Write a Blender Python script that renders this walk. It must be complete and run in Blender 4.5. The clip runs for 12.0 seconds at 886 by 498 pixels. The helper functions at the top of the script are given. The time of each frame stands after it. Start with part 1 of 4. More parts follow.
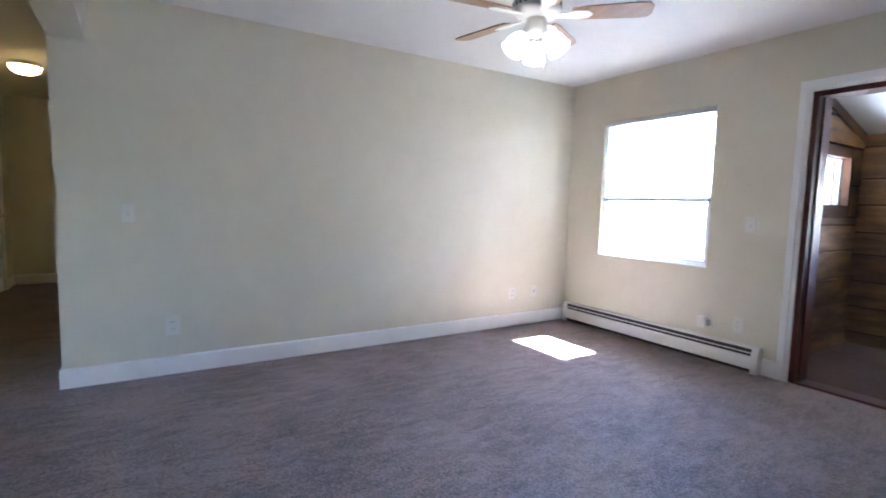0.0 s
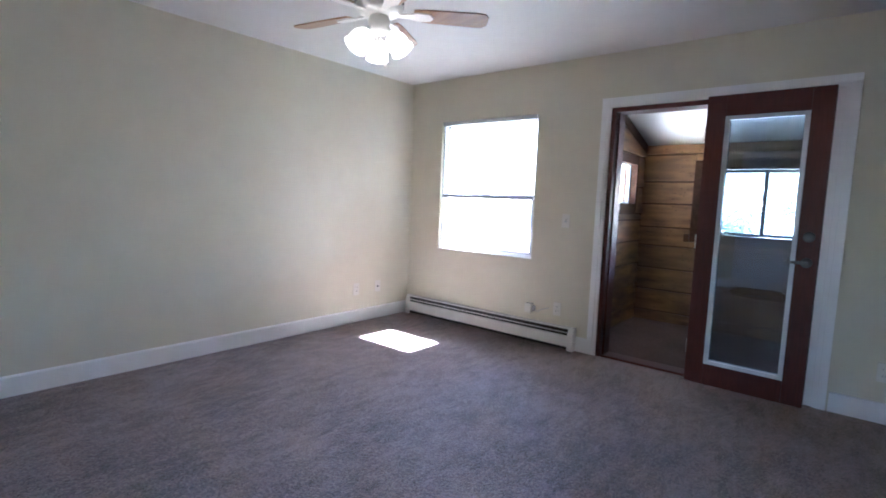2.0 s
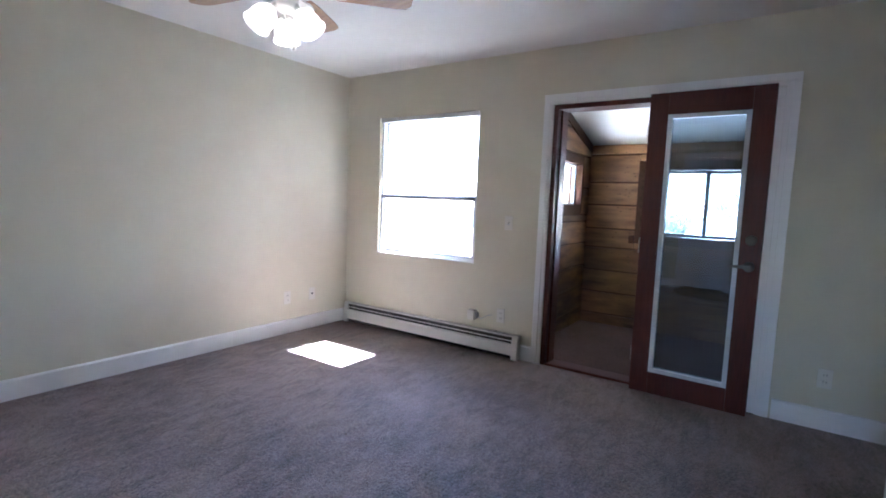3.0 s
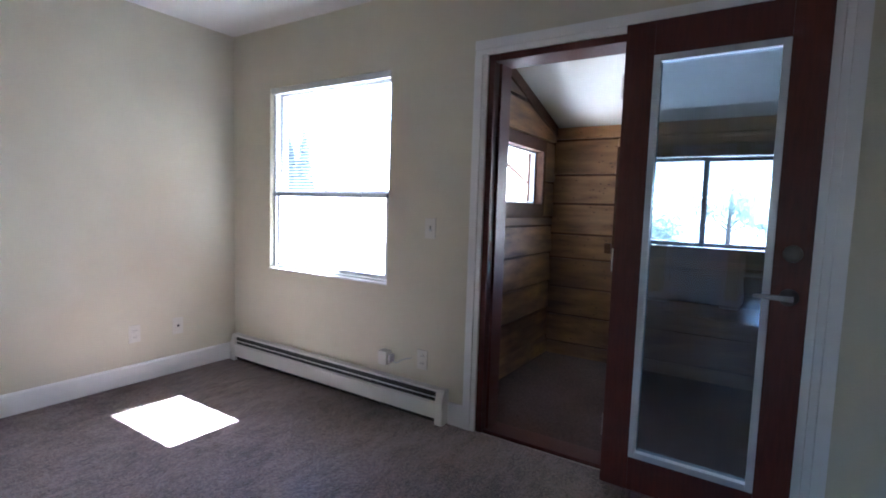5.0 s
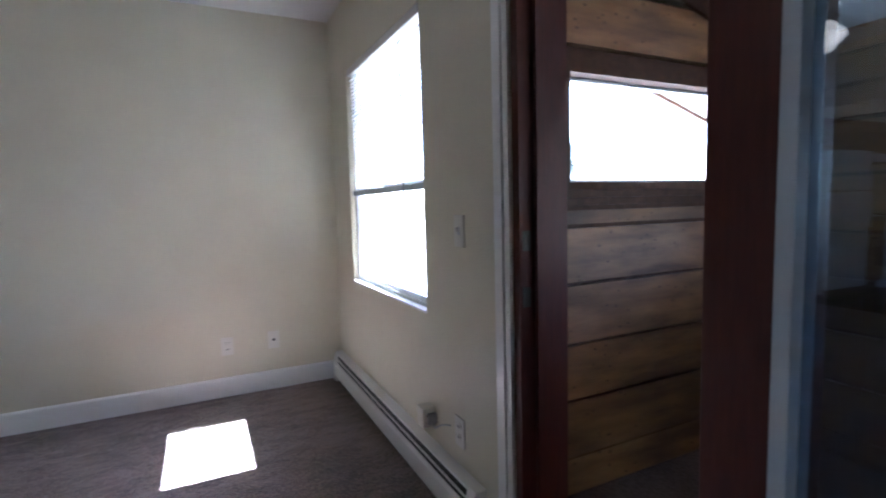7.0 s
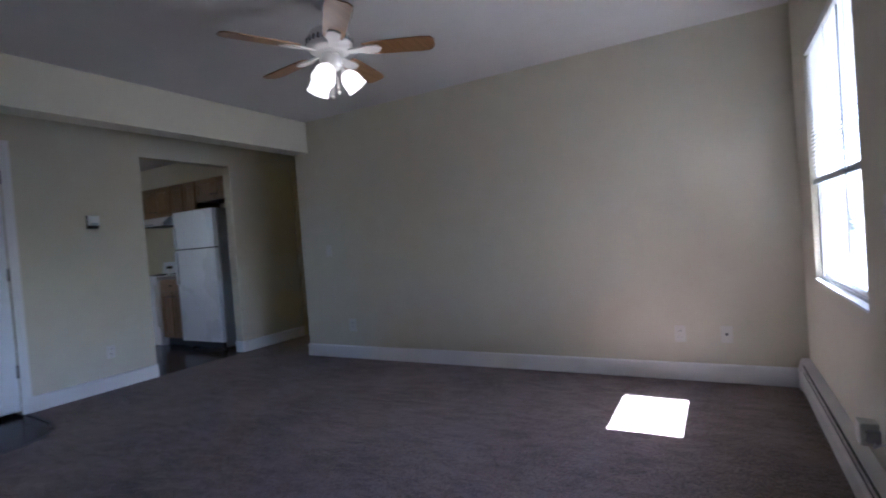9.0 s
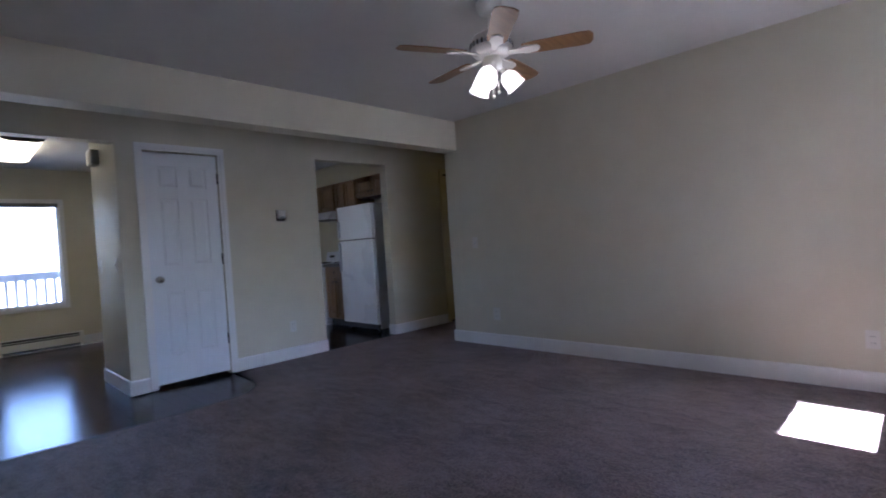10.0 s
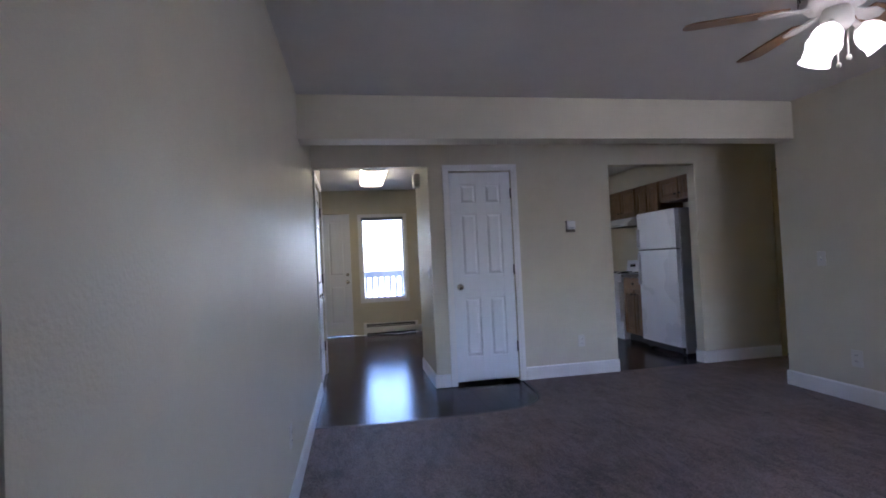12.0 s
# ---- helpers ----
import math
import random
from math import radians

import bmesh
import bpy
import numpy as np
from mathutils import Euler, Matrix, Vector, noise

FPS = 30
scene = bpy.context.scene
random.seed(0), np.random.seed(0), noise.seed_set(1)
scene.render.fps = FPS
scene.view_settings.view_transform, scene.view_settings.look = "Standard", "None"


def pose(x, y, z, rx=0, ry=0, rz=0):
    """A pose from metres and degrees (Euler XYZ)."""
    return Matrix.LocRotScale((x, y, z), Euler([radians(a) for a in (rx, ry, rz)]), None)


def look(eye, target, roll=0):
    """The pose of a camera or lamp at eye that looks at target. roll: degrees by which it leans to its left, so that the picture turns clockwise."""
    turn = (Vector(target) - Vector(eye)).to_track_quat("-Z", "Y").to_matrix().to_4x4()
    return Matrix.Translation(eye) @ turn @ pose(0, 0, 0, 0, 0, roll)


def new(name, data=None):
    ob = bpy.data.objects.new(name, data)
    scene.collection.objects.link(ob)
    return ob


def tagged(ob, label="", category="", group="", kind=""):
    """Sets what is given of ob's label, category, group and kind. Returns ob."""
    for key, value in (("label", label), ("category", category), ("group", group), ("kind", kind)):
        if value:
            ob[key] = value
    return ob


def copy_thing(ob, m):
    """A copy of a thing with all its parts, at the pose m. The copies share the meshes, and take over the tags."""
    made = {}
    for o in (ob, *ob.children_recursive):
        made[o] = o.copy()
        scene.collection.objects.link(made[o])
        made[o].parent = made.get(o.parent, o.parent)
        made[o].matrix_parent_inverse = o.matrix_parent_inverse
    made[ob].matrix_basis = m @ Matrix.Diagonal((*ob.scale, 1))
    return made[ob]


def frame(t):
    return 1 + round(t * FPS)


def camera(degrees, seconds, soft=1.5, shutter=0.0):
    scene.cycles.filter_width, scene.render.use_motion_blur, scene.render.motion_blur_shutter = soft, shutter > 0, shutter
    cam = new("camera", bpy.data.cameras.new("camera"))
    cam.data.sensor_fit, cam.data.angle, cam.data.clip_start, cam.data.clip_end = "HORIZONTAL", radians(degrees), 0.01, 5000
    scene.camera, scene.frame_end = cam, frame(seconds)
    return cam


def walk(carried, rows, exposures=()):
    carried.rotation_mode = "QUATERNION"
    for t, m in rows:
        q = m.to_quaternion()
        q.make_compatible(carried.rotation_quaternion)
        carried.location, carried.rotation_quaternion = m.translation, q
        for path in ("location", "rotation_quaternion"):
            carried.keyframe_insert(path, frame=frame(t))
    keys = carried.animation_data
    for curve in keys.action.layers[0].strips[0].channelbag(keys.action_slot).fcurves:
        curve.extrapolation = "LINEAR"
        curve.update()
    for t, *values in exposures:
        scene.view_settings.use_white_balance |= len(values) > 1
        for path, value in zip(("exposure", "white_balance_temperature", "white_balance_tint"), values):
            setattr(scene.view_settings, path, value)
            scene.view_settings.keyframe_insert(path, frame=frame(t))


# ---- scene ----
LENS = 84
PATH = [
    (0, (3.731, -3.885, 1.201), (2.042, -2.830, 1.016), 1.42),
    (0.5, (3.710, -3.921, 1.215), (2.166, -2.665, 1.023), 1.72),
    (1, (3.689, -3.935, 1.228), (2.235, -2.576, 1.034), 1.87),
    (1.5, (3.700, -3.955, 1.222), (2.329, -2.513, 1.022), 1.87),
    (2, (3.688, -3.896, 1.239), (2.425, -2.359, 1.039), 2.16),
    (2.5, (3.648, -3.769, 1.241), (2.472, -2.163, 1.044), 2.25),
    (3, (3.636, -3.588, 1.260), (2.516, -1.943, 1.064), 2.19),
    (5, (3.404, -2.303, 1.221), (2.322, -0.630, 1.051), 1.84),
    (5.5, (3.422, -1.880, 1.189), (2.306, -0.229, 1.013), 1.80),
    (6, (3.440, -1.443, 1.150), (2.264, 0.166, 0.970), 1.55),
    (6.5, (3.418, -1.102, 1.210), (1.995, 0.290, 1.017), 0.47),
    (7, (3.397, -0.840, 1.192), (1.609, 0.037, 1.015), -1.51),
    (7.5, (3.437, -0.689, 1.153), (1.473, -0.338, 1.014), -2.51),
    (9.3, (3.928, -0.453, 1.124), (2.283, -1.590, 1.081), -4.20),
    (9.5, (3.994, -0.489, 1.158), (2.409, -1.707, 1.110), -3.95),
    (10, (4.023, -0.480, 1.105), (2.594, -1.879, 1.082), -3.87),
    (10.5, (4.035, -0.461, 1.076), (2.844, -2.068, 1.076), -3.77),
    (11, (3.885, -0.521, 1.127), (2.937, -2.282, 1.143), -3.54),
    (11.5, (3.775, -0.562, 1.214), (3.273, -2.497, 1.264), -3.05),
    (12, (3.705, -0.582, 1.210), (3.344, -2.548, 1.261), -2.71),
]

cam = camera(LENS, 12.0, soft=1.8, shutter=0.3)
walk(cam, [(t, look(eye, target, roll)) for t, eye, target, roll in PATH],
     exposures=[(0.0, 6.75, 5020, 18), (1.5, 6.4, 5020, 18), (3.0, 6.3, 5020, 18), (5.5, 5.66, 5030, 18), (7.5, 5.32, 5000, 17), (9.5, 5.02, 5060, 25), (12.0, 5.3, 5220, 30)])

# ---------------------------------------------------------------- light
SUN_ELEVATION = 47.8
world = bpy.data.worlds.new("sky")
scene.world = world
world.use_nodes = True
wn = world.node_tree
sky = wn.nodes.new("ShaderNodeTexSky")
sky.sky_type = 'NISHITA'
sky.sun_disc = False
sky.sun_elevation = radians(SUN_ELEVATION)
sky.sun_rotation = 0.0
wn.links.new(sky.outputs[0], wn.nodes["Background"].inputs[0])
wn.nodes["Background"].inputs[1].default_value = 0.075
sun = new("sun", bpy.data.lights.new("sun", 'SUN'))
sun.data.energy, sun.data.angle, sun.data.color = 5.0, radians(0.53), (1.0, 0.95, 0.87)
sun.matrix_world = look((0.9, 30, 30 * math.tan(radians(SUN_ELEVATION))), (0, 0, 0))


# ---------------------------------------------------------------- materials
def nodes_of(name):
    m = bpy.data.materials.new(name)
    m.use_nodes = True
    return m, m.node_tree.nodes, m.node_tree.links, m.node_tree.nodes["Principled BSDF"]


def mat(name, a, b, scale, rough=0.6, bump=0.0, fine=120.0, metal=0.0, spec=0.5, stretch=(1, 1, 1), big=1.5, rand=0.0, detail=4.0, depth=0.004):
    """Two colours mixed by fine and broad noise, with relief; stretch runs the grain along an axis."""
    m, n, l, p = nodes_of(name)
    tc, mp = n.new("ShaderNodeTexCoord"), n.new("ShaderNodeMapping")
    mp.inputs["Scale"].default_value = stretch
    l.new(tc.outputs["Object"], mp.inputs[0])
    n1, n2, nf = (n.new("ShaderNodeTexNoise") for _ in range(3))
    n1.inputs["Scale"].default_value, n2.inputs["Scale"].default_value, nf.inputs["Scale"].default_value = scale, big, fine
    n1.inputs["Detail"].default_value = detail
    for q in (n1, nf):
        l.new(mp.outputs[0], q.inputs["Vector"])
    l.new(tc.outputs["Object"], n2.inputs["Vector"])
    add, mix, ramp = n.new("ShaderNodeMath"), n.new("ShaderNodeMix"), n.new("ShaderNodeMapRange")
    add.operation = 'ADD'
    l.new(n1.outputs[0], add.inputs[0])
    l.new(n2.outputs[0], add.inputs[1])
    ramp.inputs[1].default_value, ramp.inputs[2].default_value = 0.7, 1.3
    l.new(add.outputs[0], ramp.inputs[0])
    mix.data_type = 'RGBA'
    mix.inputs[6].default_value, mix.inputs[7].default_value = (*a, 1), (*b, 1)
    l.new(ramp.outputs[0], mix.inputs[0])
    out = mix.outputs[2]
    if rand:
        oi, hv, mr = n.new("ShaderNodeObjectInfo"), n.new("ShaderNodeHueSaturation"), n.new("ShaderNodeMapRange")
        mr.inputs[3].default_value, mr.inputs[4].default_value = 1 - rand, 1 + rand
        l.new(oi.outputs["Random"], mr.inputs[0])
        l.new(mr.outputs[0], hv.inputs["Value"])
        l.new(out, hv.inputs["Color"])
        out = hv.outputs[0]
    l.new(out, p.inputs["Base Color"])
    rr = n.new("ShaderNodeMapRange")
    rr.inputs[3].default_value, rr.inputs[4].default_value = max(rough - 0.07, 0.02), min(rough + 0.07, 1)
    l.new(n2.outputs[0], rr.inputs[0])
    l.new(rr.outputs[0], p.inputs["Roughness"])
    p.inputs["Metallic"].default_value = metal
    p.inputs["Specular IOR Level"].default_value = spec
    if bump:
        bp = n.new("ShaderNodeBump")
        bp.inputs["Strength"].default_value, bp.inputs["Distance"].default_value = bump, depth
        l.new(nf.outputs[0], bp.inputs["Height"])
        l.new(bp.outputs[0], p.inputs["Normal"])
    return m


def emitter(name, colour, strength):
    m, n, l, p = nodes_of(name)
    p.inputs["Base Color"].default_value = (0.9, 0.9, 0.88, 1)
    p.inputs["Emission Color"].default_value = (*colour, 1)
    p.inputs["Emission Strength"].default_value = strength
    return m


def glass(name, tint=(1, 1, 1), rough=0.0, face=0.045):
    """Thin pane: a clear sheet with a Fresnel gloss."""
    m, n, l, p = nodes_of(name)
    tr, gl, fr, mx = n.new("ShaderNodeBsdfTransparent"), n.new("ShaderNodeBsdfGlossy"), n.new("ShaderNodeLayerWeight"), n.new("ShaderNodeMixShader")
    pw, mr = n.new("ShaderNodeMath"), n.new("ShaderNodeMapRange")
    pw.operation = 'POWER'
    pw.inputs[1].default_value = 5.0
    mr.inputs[3].default_value, mr.inputs[4].default_value = face, 1.0
    tr.inputs[0].default_value = (*tint, 1)
    gl.inputs["Roughness"].default_value = rough
    l.new(fr.outputs["Facing"], pw.inputs[0])
    l.new(pw.outputs[0], mr.inputs[0])
    l.new(mr.outputs[0], mx.inputs[0])
    l.new(tr.outputs[0], mx.inputs[1])
    l.new(gl.outputs[0], mx.inputs[2])
    l.new(mx.outputs[0], n["Material Output"].inputs[0])
    return m


def carpet_material():
    """Cut pile: tufts of mixed tone with their own relief, matted traffic marks, a few spots."""
    m, n, l, p = nodes_of("carpet")
    tc = n.new("ShaderNodeTexCoord")
    vo, nz, bg, sp_ = n.new("ShaderNodeTexVoronoi"), n.new("ShaderNodeTexNoise"), n.new("ShaderNodeTexNoise"), n.new("ShaderNodeTexVoronoi")
    vo.inputs["Scale"].default_value, nz.inputs["Scale"].default_value, bg.inputs["Scale"].default_value, sp_.inputs["Scale"].default_value = 190, 70, 1.5, 1.1
    nz.inputs["Detail"].default_value, bg.inputs["Detail"].default_value, bg.inputs["Roughness"].default_value = 5, 7, 0.68
    for q in (vo, nz, bg, sp_):
        l.new(tc.outputs["Object"], q.inputs["Vector"])
    tone = n.new("ShaderNodeSeparateColor")
    l.new(vo.outputs["Color"], tone.inputs[0])

    def math_of(op, a_, b_):
        q = n.new("ShaderNodeMath")
        q.operation = op
        for k, v in enumerate((a_, b_)):
            if hasattr(v, "default_value"):
                l.new(v, q.inputs[k])
            else:
                q.inputs[k].default_value = v
        return q.outputs[0]

    # matted streaks along the way people walk
    stretch, streak = n.new("ShaderNodeMapping"), n.new("ShaderNodeTexNoise")
    stretch.inputs["Scale"].default_value, stretch.inputs["Rotation"].default_value = (16, 5.5, 1), (0, 0, 0.6)
    streak.inputs["Scale"].default_value, streak.inputs["Detail"].default_value, streak.inputs["Roughness"].default_value = 1.0, 5, 0.62
    l.new(tc.outputs["Object"], stretch.inputs[0])
    l.new(stretch.outputs[0], streak.inputs["Vector"])
    tuft = math_of('MULTIPLY', tone.outputs[0], 0.26)
    mid = math_of('ADD', math_of('MULTIPLY', nz.outputs[0], 0.46), math_of('MULTIPLY', streak.outputs[0], 0.44))
    broad = math_of('MULTIPLY', bg.outputs[0], 0.48)
    total = math_of('ADD', math_of('ADD', tuft, mid), broad)
    ramp = n.new("ShaderNodeValToRGB")
    l.new(total, ramp.inputs[0])
    e = ramp.color_ramp.elements
    e[0].position, e[0].color = 0.67, (0.050, 0.033, 0.028, 1)
    e[1].position, e[1].color = 0.95, (0.300, 0.214, 0.182, 1)
    spot, mix = n.new("ShaderNodeMapRange"), n.new("ShaderNodeMix")
    spot.inputs[1].default_value, spot.inputs[2].default_value, spot.inputs[3].default_value, spot.inputs[4].default_value = 0.012, 0.03, 0.6, 0.0
    l.new(sp_.outputs["Distance"], spot.inputs[0])
    mix.data_type = 'RGBA'
    mix.inputs[7].default_value = (0.035, 0.026, 0.024, 1)
    l.new(spot.outputs[0], mix.inputs[0])
    l.new(ramp.outputs[0], mix.inputs[6])
    l.new(mix.outputs[2], p.inputs["Base Color"])
    p.inputs["Roughness"].default_value = 0.58
    p.inputs["Specular IOR Level"].default_value = 0.42
    p.inputs["Sheen Weight"].default_value = 0.2
    p.inputs["Sheen Roughness"].default_value = 0.35
    bp = n.new("ShaderNodeBump")
    bp.inputs["Strength"].default_value, bp.inputs["Distance"].default_value = 0.9, 0.008
    l.new(math_of('SUBTRACT', math_of('MULTIPLY', nz.outputs[0], 1.2), vo.outputs["Distance"]), bp.inputs["Height"])
    l.new(bp.outputs[0], p.inputs["Normal"])
    return m


def pine_material():
    """Sawn pine: stretched grain, dark knots, each board a tone of its own."""
    m = mat("rough_pine", (0.065, 0.029, 0.012), (0.29, 0.150, 0.060), 3, 0.6, 0.3, 26, stretch=(1, 1, 5), rand=0.38, depth=0.003)
    n, l = m.node_tree.nodes, m.node_tree.links
    tc, mp, vo, ns, ad = n.new("ShaderNodeTexCoord"), n.new("ShaderNodeMapping"), n.new("ShaderNodeTexVoronoi"), n.new("ShaderNodeTexNoise"), n.new("ShaderNodeVectorMath")
    mp.inputs["Scale"].default_value = (3.2, 3.2, 5.0)
    ns.inputs["Scale"].default_value = 9
    ad.operation = 'ADD'
    l.new(tc.outputs["Object"], mp.inputs[0])
    sc = n.new("ShaderNodeVectorMath")
    sc.operation = 'SCALE'
    sc.inputs["Scale"].default_value = 0.12
    l.new(tc.outputs["Object"], ns.inputs["Vector"])
    l.new(ns.outputs["Color"], sc.inputs[0])
    l.new(mp.outputs[0], ad.inputs[0])
    l.new(sc.outputs[0], ad.inputs[1])
    l.new(ad.outputs[0], vo.inputs["Vector"])
    mr, mx = n.new("ShaderNodeMapRange"), n.new("ShaderNodeMix")
    mr.inputs[1].default_value, mr.inputs[2].default_value, mr.inputs[3].default_value, mr.inputs[4].default_value = 0.06, 0.19, 0.85, 0.0
    l.new(vo.outputs["Distance"], mr.inputs[0])
    mx.data_type = 'RGBA'
    p = n["Principled BSDF"]
    l.new(p.inputs["Base Color"].links[0].from_socket, mx.inputs[6])
    mx.inputs[7].default_value = (0.055, 0.024, 0.010, 1)
    l.new(mr.outputs[0], mx.inputs[0])
    l.new(mx.outputs[2], p.inputs["Base Color"])
    return m


WALL = mat("wall_paint", (0.615, 0.58, 0.45), (0.645, 0.61, 0.48), 6, 0.50, 0.55, 125, spec=0.23, depth=0.0025)
CEIL = mat("ceiling_paint", (0.64, 0.63, 0.59), (0.67, 0.66, 0.62), 8, 0.75, 0.3, 90, depth=0.004)
TRIM = mat("trim_paint", (0.78, 0.78, 0.76), (0.82, 0.82, 0.80), 5, 0.32, 0.05, 60)
DOORWHITE = mat("door_paint", (0.74, 0.77, 0.79), (0.78, 0.81, 0.83), 5, 0.35, 0.1, 90, stretch=(6, 6, 1))
CARPET = carpet_material()
VINYL = mat("dark_vinyl_plank", (0.018, 0.010, 0.008), (0.042, 0.022, 0.016), 9, 0.17, 0.12, 40, stretch=(8, 1, 1), rand=0.35, depth=0.002, spec=0.09)
PINE = pine_material()
REDWOOD = mat("stained_frame", (0.050, 0.010, 0.006), (0.085, 0.018, 0.010), 9, 0.46, 0.15, 60, spec=0.3, stretch=(9, 9, 1))
TRIMWOOD = mat("stained_trim", (0.042, 0.018, 0.010), (0.090, 0.040, 0.020), 9, 0.65, 0.15, 60, spec=0.2, stretch=(3, 3, 3))
# same sort of carpet as indoors, its colour darkened for the porch's shade
PORCHFLOOR = mat("shade_toned_porch_carpet", (0.055, 0.037, 0.034), (0.125, 0.086, 0.078), 70, 1.0, 0.5, 180, spec=0.1, depth=0.006)
VINYLFRAME = mat("white_vinyl", (0.80, 0.81, 0.82), (0.84, 0.85, 0.86), 4, 0.35)
GREYFRAME = mat("glazing_bead", (0.42, 0.45, 0.48), (0.48, 0.51, 0.54), 4, 0.3)
AGED = mat("aged_nickel", (0.10, 0.095, 0.09), (0.15, 0.14, 0.13), 20, 0.42, metal=1.0)
SASH = mat("grey_sash", (0.33, 0.33, 0.33), (0.40, 0.40, 0.40), 12, 0.4, metal=0.2)
BRONZE = mat("dark_aluminium", (0.06, 0.05, 0.045), (0.08, 0.07, 0.06), 12, 0.4, metal=0.6)
CHROME = mat("brushed_nickel", (0.62, 0.60, 0.57), (0.7, 0.68, 0.65), 20, 0.25, metal=1.0)
PLATE = mat("plate_plastic", (0.64, 0.62, 0.55), (0.68, 0.66, 0.59), 4, 0.35)
DARK = mat("dark_slot", (0.012, 0.012, 0.012), (0.02, 0.02, 0.02), 5, 0.6)
HEATER = mat("heater_enamel", (0.74, 0.73, 0.69), (0.79, 0.78, 0.74), 6, 0.35, 0.05, 70)
OAK = mat("cabinet_oak", (0.15, 0.085, 0.038), (0.29, 0.175, 0.085), 6, 0.4, 0.15, 60, stretch=(9, 9, 1), rand=0.1)
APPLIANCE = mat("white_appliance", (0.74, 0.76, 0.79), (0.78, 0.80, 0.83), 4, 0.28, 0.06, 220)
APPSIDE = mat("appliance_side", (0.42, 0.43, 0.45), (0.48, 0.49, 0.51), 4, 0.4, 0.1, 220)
COUNTER = mat("laminate", (0.10, 0.085, 0.075), (0.19, 0.165, 0.145), 60, 0.3)
BLADE = mat("fan_blade_wood", (0.21, 0.105, 0.04), (0.34, 0.185, 0.075), 6, 0.35, 0.1, 40, stretch=(1, 9, 1))
BRASS = mat("painted_white_metal", (0.70, 0.68, 0.63), (0.75, 0.73, 0.68), 6, 0.3)
SHADE = emitter("lit_frosted_glass", (1.0, 0.86, 0.66), 0.09)
HALLSHADE = emitter("lit_dome_glass", (1.0, 0.64, 0.20), 0.28)
TUBE = emitter("lit_diffuser", (1.0, 0.80, 0.42), 0.24)
CLOSET = mat("closet_paint", (0.62, 0.56, 0.36), (0.67, 0.61, 0.40), 4, 0.4)
PANE = glass("window_glass")
DOORPANE = glass("door_glass", (0.52, 0.60, 0.68), face=0.10)
BLIND = mat("blind_slat", (0.56, 0.56, 0.54), (0.60, 0.60, 0.58), 6, 0.4)
GROUND = mat("pale_ground", (0.13, 0.13, 0.11), (0.21, 0.205, 0.185), 0.6, 0.95, 0.4, 8, big=0.15)
SIDING = mat("pale_siding", (0.55, 0.58, 0.60), (0.62, 0.65, 0.67), 3, 0.7)
SHINGLE = mat("roof_shingle", (0.16, 0.16, 0.17), (0.24, 0.24, 0.25), 7, 0.9, 0.3, 20)
BARK = mat("bark", (0.07, 0.05, 0.035), (0.12, 0.09, 0.06), 10, 0.9, 0.6, 30, depth=0.02)
NEEDLE = mat("spruce_needles", (0.09, 0.13, 0.115), (0.12, 0.165, 0.145), 8, 0.8)
DECKPAINT = mat("grey_deck_paint", (0.14, 0.15, 0.16), (0.19, 0.20, 0.21), 6, 0.6)


# ---------------------------------------------------------------- mesh helpers
def box(bm, x0, y0, z0, x1, y1, z1, m=None):
    vs = [bm.verts.new(((m @ Vector((x, y, z))) if m else (x, y, z))) for z in (min(z0, z1), max(z0, z1)) for y in (min(y0, y1), max(y0, y1)) for x in (min(x0, x1), max(x0, x1))]
    for f in ((0, 2, 3, 1), (4, 5, 7, 6), (0, 1, 5, 4), (2, 6, 7, 3), (0, 4, 6, 2), (1, 3, 7, 5)):
        bm.faces.new([vs[i] for i in f])
    return bm


def ring(bm, profile, m=None, seg=24):
    """A turned solid: profile of (radius, height) round the z axis."""
    rows = []
    for r, z in profile:
        rows.append([bm.verts.new((m or Matrix()) @ Vector((r * math.cos(2 * math.pi * i / seg), r * math.sin(2 * math.pi * i / seg), z))) for i in range(seg)])
    for a, b in zip(rows, rows[1:]):
        for i in range(seg):
            bm.faces.new((a[i], a[(i + 1) % seg], b[(i + 1) % seg], b[i]))
    bm.faces.new(rows[0][::-1])
    bm.faces.new(rows[-1])
    return bm


def prism(bm, outline, h0, h1, axis="z"):
    """A plate: outline in two coordinates, drawn out along an axis."""
    def at(u, v, h):
        return {"z": (u, v, h), "y": (u, h, v), "x": (h, u, v)}[axis]
    lo, hi = [bm.verts.new(at(u, v, h0)) for u, v in outline], [bm.verts.new(at(u, v, h1)) for u, v in outline]
    bm.faces.new(lo), bm.faces.new(hi)
    for i in range(len(lo)):
        bm.faces.new((lo[i], lo[(i + 1) % len(lo)], hi[(i + 1) % len(lo)], hi[i]))
    return bm


def finish(bm, bevel=0.0, smooth=False, seg=2):
    if bevel:
        bmesh.ops.bevel(bm, geom=bm.edges[:], offset=bevel, segments=seg, affect='EDGES', profile=0.7)
    bmesh.ops.recalc_face_normals(bm, faces=bm.faces[:])
    if smooth:
        for f in bm.faces:
            f.smooth = True
    return bm


def part(name, bm, material, parent=None, label="", bevel=0.0, smooth=False):
    finish(bm, bevel, smooth)
    me = bpy.data.meshes.new(name)
    bm.to_mesh(me)
    bm.free()
    me.materials.append(material)
    ob = new(name, me)
    if parent:
        ob.parent = parent
    if label:
        tagged(ob, label)
    return ob


def boxpart(name, c, material, parent=None, label="", bevel=0.003):
    return part(name, box(bmesh.new(), *c), material, parent, label, bevel)


